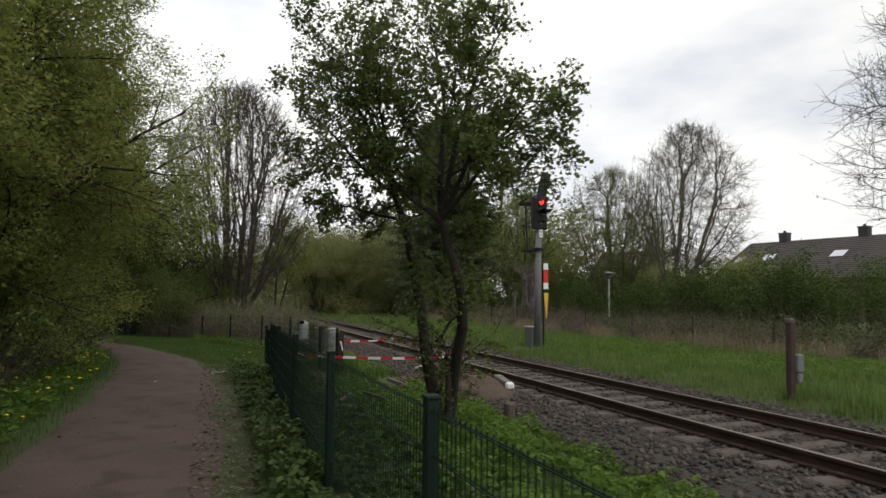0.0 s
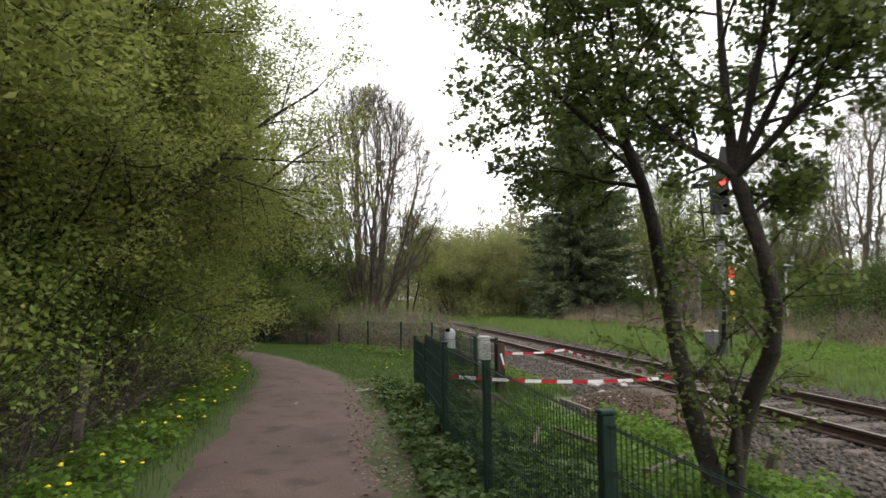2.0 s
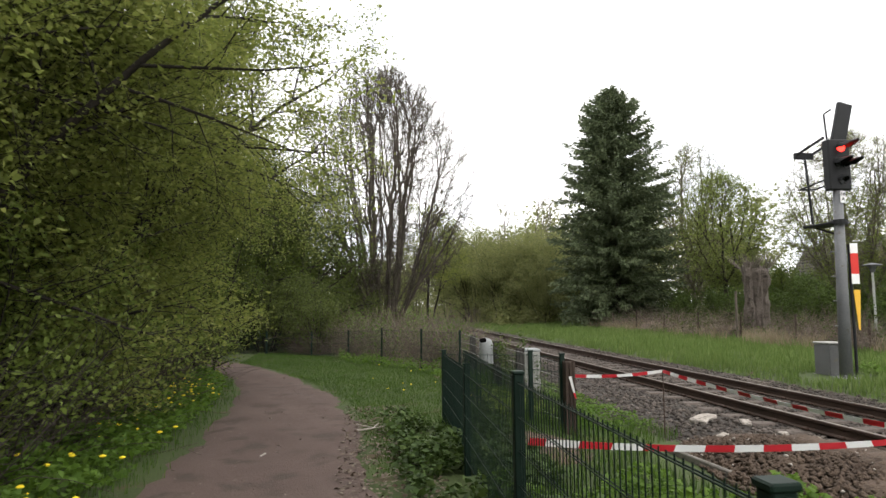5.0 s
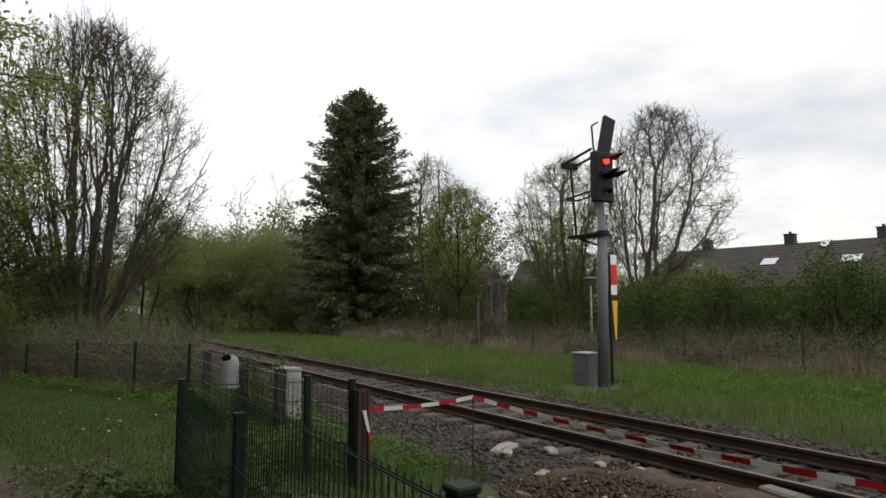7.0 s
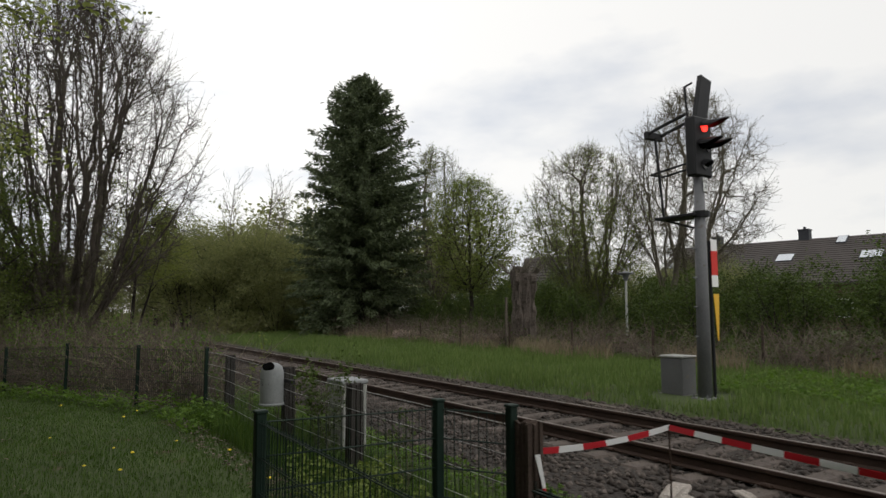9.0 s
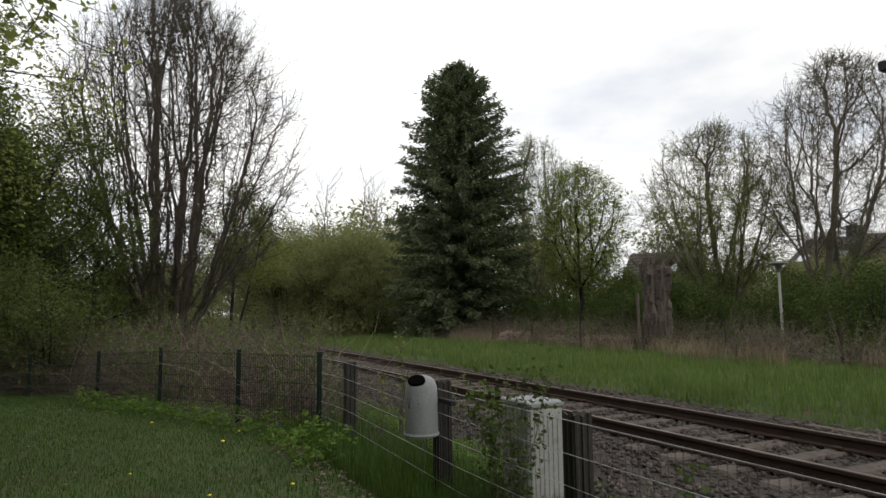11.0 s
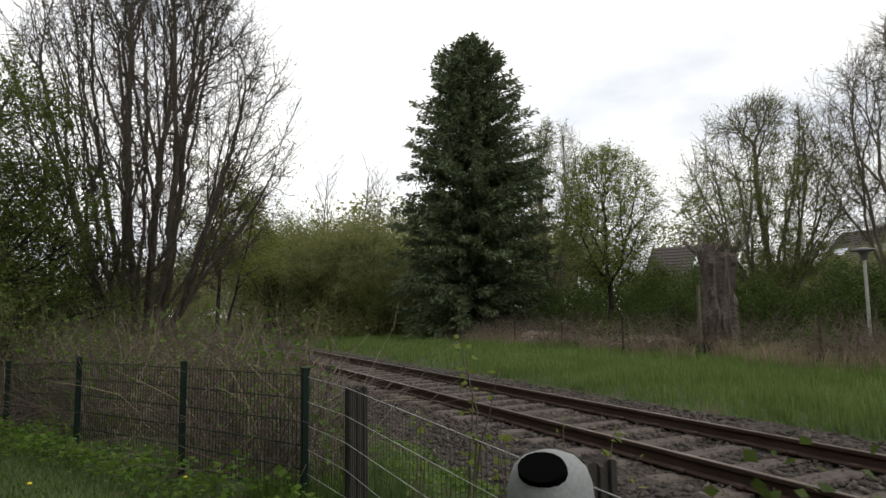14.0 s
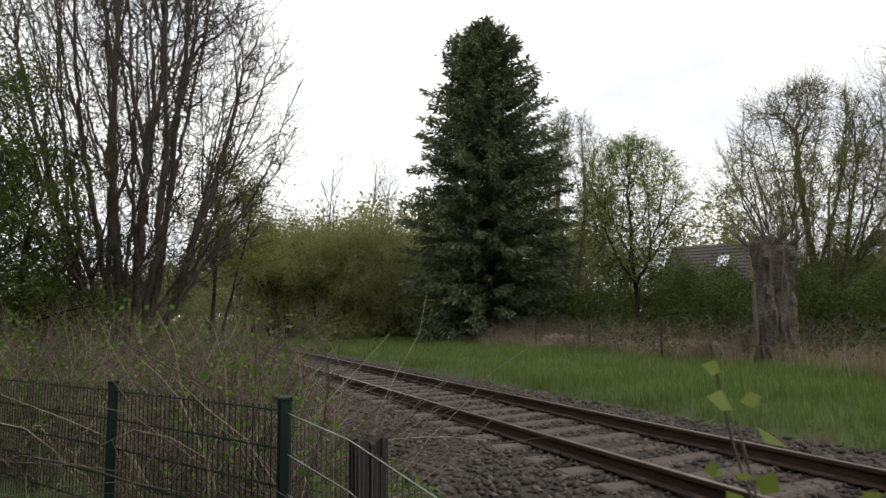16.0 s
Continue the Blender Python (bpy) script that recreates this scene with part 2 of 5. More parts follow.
def fast_mesh(name, verts, faces):
    """A mesh from arrays: verts (n, 3), faces (m, 3 or 4)."""
    verts, faces = np.asarray(verts, np.float32), np.asarray(faces, np.int32)
    me = bpy.data.meshes.new(name)
    k = faces.shape[1]
    me.vertices.add(len(verts))
    me.vertices.foreach_set("co", verts.ravel())
    me.loops.add(len(faces) * k)
    me.loops.foreach_set("vertex_index", faces.ravel())
    me.polygons.add(len(faces))
    me.polygons.foreach_set("loop_start", np.arange(0, len(faces) * k, k, dtype=np.int32))
    me.update(calc_edges=True)
    return me


def box(bm, c, s, bevel=0.0, rz=0.0, rx=0.0, ry=0.0):
    r = bmesh.ops.create_cube(bm, size=1.0)["verts"]
    bmesh.ops.transform(bm, matrix=pose(*c, rx, ry, rz) @ Matrix.Diagonal((*s, 1)), verts=r)
    if bevel:
        es = list({e for v in r for e in v.link_edges})
        bmesh.ops.bevel(bm, geom=es, offset=bevel, segments=1, affect="EDGES")
    return bm


def rod(bm, a, b, r, r2=None, seg=8):
    a, b = Vector(a), Vector(b)
    d = b - a
    v = bmesh.ops.create_cone(bm, cap_ends=True, segments=seg, radius1=r, radius2=r if r2 is None else r2, depth=d.length)["verts"]
    bmesh.ops.transform(bm, matrix=Matrix.Translation((a + b) / 2) @ d.to_track_quat("Z", "Y").to_matrix().to_4x4(), verts=v)
    return bm


def lathe(bm, profile, seg=20):
    """Turns (radius, height) pairs about z."""
    rings = []
    for r, z in profile:
        rings.append([bm.verts.new((r * math.cos(2 * math.pi * i / seg), r * math.sin(2 * math.pi * i / seg), z)) for i in range(seg)])
    for p, q in zip(rings, rings[1:]):
        for i in range(seg):
            bm.faces.new((p[i], p[(i + 1) % seg], q[(i + 1) % seg], q[i]))
    bm.faces.new(rings[0][::-1])
    bm.faces.new(rings[-1])
    return bm


def B():
    return bmesh.new()


def smooth_step(a, b, x):
    t = np.clip((np.asarray(x, float) - a) / (b - a), 0, 1)
    return t * t * (3 - 2 * t)


def gz(x, y):
    """Height of the ground."""
    x, y = np.asarray(x, float), np.asarray(y, float)
    west = 0.12 - 0.0105 * np.clip(y, -6, 22)
    east = 0.05 + 0.022 * np.clip(x - 9, 0, 8)
    z = west + (-0.17 - west) * smooth_step(1.9, 4.0, x)
    z = z + (east - z) * smooth_step(8.3, 9.4, x)
    return z + 0.015 * np.sin(x * 1.9 + 0.7 * y) * np.sin(y * 1.3)


class Wood:
    """Collects tapering limbs and turns them into one mesh of tubes."""

    def __init__(self, sides=4):
        self.v, self.f, self.n, self.sides = [], [], 0, sides

    def add(self, pts, r0, r1, sides=None):
        pts = np.asarray(pts, float)
        m, k = len(pts), sides or self.sides
        d = pts[-1] - pts[0]
        d = d / (np.linalg.norm(d) + 1e-9)
        u = np.cross(d, (0.3, 0.9, 0.31) if abs(d[2]) > 0.8 else (0, 0, 1))
        u /= np.linalg.norm(u) + 1e-9
        w = np.cross(d, u)
        a = np.arange(k) * 2 * np.pi / k
        ring = np.cos(a)[:, None] * u + np.sin(a)[:, None] * w
        rad = np.linspace(r0, r1, m)
        self.v.append((pts[:, None, :] + rad[:, None, None] * ring[None]).reshape(-1, 3))
        i = np.arange(m - 1)[:, None] * k
        j = np.arange(k)[None]
        q = np.stack([i + j, i + (j + 1) % k, i + k + (j + 1) % k, i + k + j], -1).reshape(-1, 4)
        self.f.append(q + self.n)
        self.n += m * k

    def mesh(self, name):
        return fast_mesh(name, np.concatenate(self.v), np.concatenate(self.f))


def unit(v):
    return v / (np.linalg.norm(v) + 1e-9)


def limb(rng, p, d, length, segs, wob, up):
    p, d = np.array(p, float), unit(np.array(d, float))
    pts = [p]
    kick = rng.normal(0, wob, (segs, 3))
    for i in range(segs):
        d = unit(d + kick[i] + np.array((0, 0, up)))
        p = p + d * (length / segs)
        pts.append(p)
    return np.array(pts)


def grow(rng, wood, tips, p, d, length, r, spec, lev=0, thin=0.004, taper=0.5):
    """spec: a row a level: (children, start, angle, length ratio, wobble, upward pull, segments)."""
    n, start, ang, ratio, wob, up, segs = spec[lev]
    pts = limb(rng, p, d, length, segs, wob, up)
    last = lev == len(spec) - 1
    wood.add(pts, r, max(thin * 0.5, r * (0.3 if last else 0.16)), 3 if lev >= 2 else (8 if lev == 0 else 5))
    if lev >= len(spec) - 2:
        tips.append(pts)
    if last:
        return
    for k in range(n):
        f = start + (1 - start) * (k + rng.random()) / n
        x = f * (len(pts) - 1)
        i = min(int(x), len(pts) - 2)
        q = pts[i] + (pts[i + 1] - pts[i]) * (x - i)
        t = unit(pts[i + 1] - pts[i])
        side = unit(np.cross(t, rng.normal(0, 1, 3)))
        a = radians(ang * (0.7 + 0.6 * rng.random()))
        c = unit(t * math.cos(a) + side * math.sin(a))
        grow(rng, wood, tips, q, c, length * ratio * (1 - 0.45 * f) * (0.75 + 0.5 * rng.random()), max(thin, r * (1 - 0.75 * f) * taper), spec, lev + 1, thin, max(taper, 0.5))


def leaf_mesh(rng, name, centres, size, flat=0.0, slim=0.55, droop=0.0):
    """One small rhombic leaf at each centre, turned at random."""
    c = np.asarray(centres, float)
    n = len(c)
    d = rng.normal(0, 1, (n, 3))
    d[:, 2] = d[:, 2] * (1 - flat) - droop
    d /= np.linalg.norm(d, axis=1)[:, None] + 1e-9
    o = rng.normal(0, 1, (n, 3))
    o[:, :2] *= 1 - 0.0 * flat
    s = np.cross(d, o)
    if flat:
        s[:, 2] *= 1 - flat
    s /= np.linalg.norm(s, axis=1)[:, None] + 1e-9
    L = size * (0.6 + 0.8 * rng.random(n))[:, None]
    up = np.cross(d, s) * L * 0.12
    v = np.stack([c - d * L * 0.5, c + s * L * slim * 0.5 + up, c + d * L * 0.5, c - s * L * slim * 0.5 + up], 1).reshape(-1, 3)
    return fast_mesh(name, v, np.arange(4 * n).reshape(-1, 4))


def along(rng, tips, count, spread):
    """Points scattered about the given twigs."""
    w = np.array([np.linalg.norm(t[-1] - t[0]) for t in tips])
    pick = rng.choice(len(tips), count, p=w / w.sum())
    out = np.empty((count, 3))
    f = rng.random(count) ** 0.7
    for i in range(count):
        t = tips[pick[i]]
        x = f[i] * (len(t) - 1)
        j = min(int(x), len(t) - 2)
        out[i] = t[j] + (t[j + 1] - t[j]) * (x - j)
    return out + rng.normal(0, spread, (count, 3))


def tree(name, at, seed, stems, spec, leaves, size, spread, bark, leafmat, label, group="", category="tree", flat=0.4, thin=0.004, taper=0.5):
    """stems: (offset x, y, direction, length, radius). Returns the tree's Empty."""
    rng = np.random.default_rng(seed)
    wood, tips = Wood(), []
    for ox, oy, d, length, r in stems:
        grow(rng, wood, tips, (ox, oy, -0.1), d, length, r, spec, 0, thin, taper)
    root = empty(name, at)
    part("trunk", wood.mesh("trunk"), bark, root, smooth=True)
    if leaves:
        part("crown", leaf_mesh(rng, "crown", along(rng, tips, leaves, spread), size, flat), leafmat, root)
    return tagged(root, label, category, group)


def dome(rr, n, centre, radius, low, wide, top, shell=0.42):
    """Twig ends inside a rounded crown, most of them towards its outside."""
    z = low + (top - low) * rr.random(n)
    h = np.where(z > wide, (z - wide) / (top - wide), (wide - z) / (wide - low))
    r = radius * np.sqrt(np.clip(1 - h ** 2.2, 0, 1)) * rr.random(n) ** shell * rr.uniform(0.74, 1.12, n)
    z = z + rr.normal(0, 0.03, n) * (top - low)
    a = rr.uniform(0, 2 * np.pi, n)
    return np.column_stack([centre[0] + r * np.cos(a), centre[1] + r * np.sin(a), z])


def bend(p, d, q, segs, rr, wob):
    """A curved line from p, leaving along d, to q."""
    length = np.linalg.norm(q - p)
    t = np.linspace(0, 1, segs + 1)[:, None]
    line = (1 - t) ** 2 * p + 2 * t * (1 - t) * (p + d * length * 0.5) + t ** 2 * q
    line[1:-1] += rr.normal(0, wob * length, (segs - 1, 3))
    return line


def branch_out(rr, wood, tips, p, d, ends, r, share=0.36):
    """Splits the twig ends into bundles and leads a limb towards each, thinner with every fork."""
    n = len(ends)
    if n <= 2:
        for e in ends:
            line = bend(p, d, e, 4, rr, 0.03)
            wood.add(line, r * 1.25, r * 0.5, 3)
            tips.append(line)
        return
    goal = p + (ends.mean(0) - p) * share * rr.uniform(0.75, 1.25)
    line = bend(p, d, goal, 5, rr, 0.02)
    wood.add(line, r * n ** 0.43, r * max(1.2, (0.70 * n) ** 0.43), 8 if n > 400 else (5 if n > 40 else 3))
    if n < 14:
        tips.append(line)
    way = unit(line[-1] - line[-2])
    if n < 160:
        for q in rr.integers(1, 5, 2):
            side = unit(np.cross(way, rr.normal(0, 1, 3)))
            shoot = limb(rr, line[q], way * 0.55 + side, (0.35 + 0.05 * n ** 0.5) * rr.uniform(0.7, 1.6), 3, 0.08, 0.12)
            wood.add(shoot, r * 1.2, r * 0.5, 3)
            tips.append(shoot)
    k = 3 if n > 60 and rr.random() < 0.5 else 2
    out = ends - goal
    out = out / (np.linalg.norm(out, axis=1)[:, None] + 1e-9)
    seeds = out[rr.choice(n, k, replace=False)]
    for _ in range(2):
        pick = np.argmax(out @ seeds.T, 1)
        seeds = np.array([out[pick == i].mean(0) if (pick == i).any() else seeds[i] for i in range(k)])
    for i in range(k):
        if (pick == i).any():
            if (pick == i).all() and n > 2:
                half = n // 2
                branch_out(rr, wood, tips, goal, way, ends[:half], r, share)
                branch_out(rr, wood, tips, goal, way, ends[half:], r, share)
            else:
                branch_out(rr, wood, tips, goal, unit(way * 0.7 + seeds[i] * 0.55), ends[pick == i], r, share)


def crown_tree(name, at, seed, feet, ends, r, leaves, size, spread, bark, leafmat, label, category="tree", share=0.36, bare_above=None):
    """feet: (offset x, y, way up) of the stems; every stem serves the twig ends that lie nearest to its way."""
    rr = np.random.default_rng(seed)
    cloud = dome(rr, *ends)
    root, wood, tips = empty(name, at), Wood(), []
    foot = np.array([(x, y, -0.15) for x, y, _ in feet])
    ways = np.array([unit(np.array(w, float)) for _, _, w in feet])
    gap = cloud[None] - foot[:, None]
    gap /= np.linalg.norm(gap, axis=2)[..., None]
    pick = np.argmax((gap * ways[:, None]).sum(2) + rr.normal(0, 0.01, gap.shape[:2]), 0)
    for i in range(len(feet)):
        if (pick == i).any():
            branch_out(rr, wood, tips, foot[i], unit(ways[i] + (0, 0, 0.9)), cloud[pick == i], r, share)
    part("trunk", wood.mesh("trunk"), bark, root, smooth=True)
    if leaves:
        if bare_above is not None:
            low = [t for t in tips if t[-1][2] < bare_above or rr.random() < 0.3]
            tips = low or tips
        part("crown", leaf_mesh(rr, "crown", along(rr, tips, leaves, spread), size, 0.4), leafmat, root)
    return tagged(root, label, category)


def put(ob, x, y, rz=0.0, s=1.0, dz=0.0):
    c = copy_thing(ob, pose(x, y, float(gz(x, y)) + dz, 0, 0, rz))
    c.scale = (s, s, s)
    return c


def scatter(rng, x0, x1, y0, y1, n):
    return np.stack([rng.uniform(x0, x1, n), rng.uniform(y0, y1, n)], 1)


def blades(name, rng, xy, h0, h1, width, material, label, category="grass", bend=0.35):
    """Grass: a bent two-piece blade at each place."""
    n = len(xy)
    z = gz(xy[:, 0], xy[:, 1])
    base = np.column_stack([xy, z - 0.01])
    h = rng.uniform(h0, h1, n)[:, None]
    a = rng.uniform(0, 2 * np.pi, n)
    side = np.column_stack([np.cos(a), np.sin(a), np.zeros(n)]) * (width * rng.uniform(0.6, 1.4, n))[:, None]
    b = rng.uniform(0, 2 * np.pi, n)
    out = np.column_stack([np.cos(b), np.sin(b), np.zeros(n)]) * h * bend * rng.random(n)[:, None]
    up = np.array((0, 0, 1.0))
    mid = base + out * 0.35 + up * h * 0.6
    tip = base + out + up * h * (1 - 0.12 * rng.random(n)[:, None])
    v = np.stack([base - side, base + side, mid + side * 0.7, mid - side * 0.7, tip], 1).reshape(-1, 3)
    i = np.arange(n)[:, None] * 5
    f = np.concatenate([i + np.array([[0, 1, 2]]), i + np.array([[0, 2, 3]]), i + np.array([[3, 2, 4]])])
    return tagged(part(name, fast_mesh(name, v, f), material), label, category, kind="stuff")


def herbs(name, rng, xy, h, size, material, label, category="weeds", flat=0.6):
    z = gz(xy[:, 0], xy[:, 1])
    lump = 0.55 + 0.45 * np.sin(xy[:, 0] * 5.1 + 1.3 * np.sin(xy[:, 1] * 3.7)) * np.sin(xy[:, 1] * 4.3)
    c = np.column_stack([xy, z + h * lump * rng.random(len(xy)) ** 0.6])
    return tagged(part(name, leaf_mesh(rng, name, c, size, flat, 0.65), material), label, category, kind="stuff")


def canes(name, rng, xy, length, r, up, lean, material, label, category, segs=5):
    """Arching stems, too many to count."""
    w = Wood(3)
    z = gz(xy[:, 0], xy[:, 1])
    for (x, y), zz in zip(xy, z):
        d = np.array((*rng.normal(0, lean, 2), 1.0))
        w.add(limb(rng, (x, y, zz - 0.03), d, length * rng.uniform(0.5, 1.3), segs, 0.22, -up), r * rng.uniform(0.7, 1.4), r * 0.4)
    return tagged(part(name, w.mesh(name), material), label, category, kind="stuff")


def clumpy(xy, scale, low, seed):
    """Keeps places in clumps, so that growth is patchy."""
    k = np.array([noise.noise(Vector((x * scale, y * scale, seed))) for x, y in xy])
    return xy[k > low]

# ---- ground, path, track bed ----
def axis(a, b, fine_a, fine_b, step, coarse):
    lo = np.array([fine_a - (1.35 ** k - 1) * coarse for k in range(1, 40)])
    hi = np.array([fine_b + (1.35 ** k - 1) * coarse for k in range(1, 40)])
    return np.concatenate([lo[lo > a][::-1], np.arange(fine_a, fine_b + 0.01, step), hi[hi < b]])


gx, gy = axis(-1500, 1500, -8, 22, 0.25, 2.0), axis(-1500, 1500, -6, 50, 0.4, 2.0)
XX, YY = np.meshgrid(gx, gy)
ZZ = gz(XX, YY)
nx, ny = len(gx), len(gy)
ii = (np.arange(ny - 1)[:, None] * nx + np.arange(nx - 1)[None]).ravel()
ground = part("ground", fast_mesh("ground", np.column_stack([XX.ravel(), YY.ravel(), ZZ.ravel()]), np.column_stack([ii, ii + 1, ii + nx + 1, ii + nx])), M_SOIL, smooth=True)
tagged(ground, "flat grassy ground with damp dark soil", "ground", kind="structure")

# the path: left and right edge by station
PATH_Y = np.array([-9.0, 0, 7, 12, 15, 18, 20, 22, 24, 26, 28, 30, 32])
PATH_L = np.array([-1.75, -1.75, -1.78, -1.82, -1.92, -2.1, -2.35, -2.8, -3.55, -4.5, -5.8, -7.4, -9.6])
PATH_R = np.array([0.2, 0.2, 0.24, 0.3, 0.22, -0.15, -0.65, -1.25, -2.0, -3.0, -4.2, -5.6, -7.6])
ys = np.arange(-9, 32.01, 0.2)
us = np.linspace(0, 1, 13)
rng = np.random.default_rng(3)
pl = np.interp(ys, PATH_Y, PATH_L) + 0.06 * np.sin(ys * 2.3) + rng.normal(0, 0.03, len(ys))
pr = np.interp(ys, PATH_Y, PATH_R) + 0.06 * np.sin(ys * 1.7 + 1) + rng.normal(0, 0.04, len(ys))
px = pl[:, None] + (pr - pl)[:, None] * us[None]
py = np.repeat(ys[:, None], len(us), 1)
pz = gz(px, py) + 0.03 - 0.045 * np.abs(us[None] * 2 - 1) ** 6 + 0.006 * np.sin(px * 9 + py * 4)
n1 = len(us)
ii = (np.arange(len(ys) - 1)[:, None] * n1 + np.arange(n1 - 1)[None]).ravel()
path = part("path", fast_mesh("path", np.column_stack([px.ravel(), py.ravel(), pz.ravel()]), np.column_stack([ii, ii + 1, ii + n1 + 1, ii + n1])), M_PATH, smooth=True)
tagged(path, "reddish brown trodden cinder footpath with leaf litter", "path", kind="structure")

NEAR_RAIL, FAR_RAIL, RAIL_TOP = 5.97, 7.46, 0.08
MID = (NEAR_RAIL + FAR_RAIL) / 2
bx = np.array([3.7, 4.1, 4.6, 5.0, 5.4, 6.0, 6.7, 7.4, 8.0, 8.4, 8.8, 9.1])
bz = np.array([-0.26, -0.18, -0.12, -0.10, -0.10, -0.11, -0.12, -0.11, -0.10, -0.10, -0.08, -0.10])
by = np.arange(-30, 160, 0.5)
bX, bY = np.meshgrid(bx, by)
bX = bX + np.where(np.abs(bX - 3.7) < 0.5, 0.15 * np.sin(bY * 1.1), 0)
bZ = np.repeat(bz[None], len(by), 0) + rng.normal(0, 0.008, bX.shape)
n1 = len(bx)
ii = (np.arange(len(by) - 1)[:, None] * n1 + np.arange(n1 - 1)[None]).ravel()
bed = part("track_bed", fast_mesh("track_bed", np.column_stack([bX.ravel(), bY.ravel(), bZ.ravel()]), np.column_stack([ii, ii + 1, ii + n1 + 1, ii + n1])), M_BED)
tagged(bed, "grey brown crushed stone track bed", "track bed", kind="structure")

rng = np.random.default_rng(5)


def stone_cloud(name, xy, z, size, material, label, category):
    """Angular broken stones, each an uneven octahedron."""
    n = len(xy)
    o = np.array([(1, 0, 0), (-1, 0, 0), (0, 1, 0), (0, -1, 0), (0, 0, 0.7), (0, 0, -0.7)], float)
    tri = np.array([(0, 2, 4), (2, 1, 4), (1, 3, 4), (3, 0, 4), (2, 0, 5), (1, 2, 5), (3, 1, 5), (0, 3, 5)])
    a = rng.uniform(0, 2 * np.pi, n)
    s = size * rng.uniform(0.5, 1.3, (n, 1, 1))
    v = o[None] * rng.uniform(0.55, 1.25, (n, 6, 1)) * s
    v = v + rng.normal(0, 0.18, v.shape) * s
    ca, sa = np.cos(a)[:, None], np.sin(a)[:, None]
    v = np.stack([v[..., 0] * ca - v[..., 1] * sa, v[..., 0] * sa + v[..., 1] * ca, v[..., 2]], -1)
    v += np.column_stack([xy, z])[:, None, :]
    f = (np.arange(n)[:, None, None] * 6 + tri[None]).reshape(-1, 3)
    return tagged(part(name, fast_mesh(name, v.reshape(-1, 3), f), material), label, category, kind="stuff")


xy = np.concatenate([scatter(rng, 3.9, 8.9, -1, 20, 21000), scatter(rng, 4.2, 8.8, 20, 32, 10000), scatter(rng, 4.5, 8.6, 32, 60, 5000)])
z = np.interp(xy[:, 0], bx, bz) + 0.006
stone_cloud("ballast_stones", xy, z, 0.043, M_STONE, "loose grey brown crushed ballast stones", "ballast")

# track: two rails and the sleepers
track = empty("railway_track", (MID, 0, 0))
RAIL = [(-0.062, 0), (-0.062, 0.012), (-0.012, 0.03), (-0.009, 0.105), (-0.035, 0.118), (-0.035, 0.146), (-0.028, 0.152), (0.028, 0.152), (0.035, 0.146), (0.035, 0.118), (0.009, 0.105), (0.012, 0.03), (0.062, 0.012), (0.062, 0)]
for x in (NEAR_RAIL, FAR_RAIL):
    bm = B()
    st = [-30 + 5.0 * k for k in range(39)]
    rows = [[bm.verts.new((x - MID + px_, y, RAIL_TOP - 0.152 + pz_)) for px_, pz_ in RAIL] for y in st]
    for p, q in zip(rows, rows[1:]):
        for i in range(len(RAIL)):
            j = (i + 1) % len(RAIL)
            fc = bm.faces.new((p[i], p[j], q[j], q[i]))
            fc.material_index = 1 if i in (6,) else 0
    part("rail", bm, [M_RAIL, M_RAILTOP], track)
bm = B()
box(bm, (0, 0, 0), (2.42, 0.25, 0.16), 0.025)
bmesh.ops.subdivide_edges(bm, edges=[e for e in bm.edges if abs(e.verts[0].co.x - e.verts[1].co.x) > 1], cuts=3)
for v in bm.verts:
    if abs(v.co.x) < 0.7:
        v.co.z -= 0.018
    v.co += Vector((0.01 * math.sin(v.co.x * 7 + v.co.y * 30), 0.006 * math.sin(v.co.x * 5), 0))
sleeper_mesh = bpy.data.meshes.new("sleeper")
bm.to_mesh(sleeper_mesh)
bm.free()
sleeper_mesh.materials.append(M_SLEEPER)
bm = B()
box(bm, (0, 0, 0), (0.06, 0.11, 0.04), 0.012)
clip_mesh = bpy.data.meshes.new("rail_fastening")
bm.to_mesh(clip_mesh)
bm.free()
clip_mesh.materials.append(M_RAIL)
rng = np.random.default_rng(7)
for k in range(150):
    y = -6 + 0.63 * k
    ob = part("sleeper", sleeper_mesh, M_SLEEPER, track)
    ob.matrix_basis = pose(rng.normal(0, 0.02), y + rng.normal(0, 0.02), -0.150 + rng.normal(0, 0.006), 0, rng.normal(0, 0.3), rng.normal(0, 0.7))
    if 3 < y < 40:
        for x in (NEAR_RAIL, FAR_RAIL):
            for s in (-0.085, 0.085):
                fb = part("rail_clip", clip_mesh, M_RAIL, track)
                fb.matrix_basis = pose(x - MID + s, y, -0.05)
tagged(track, "single railway track with rusty brown rails on sleepers", "railway track")

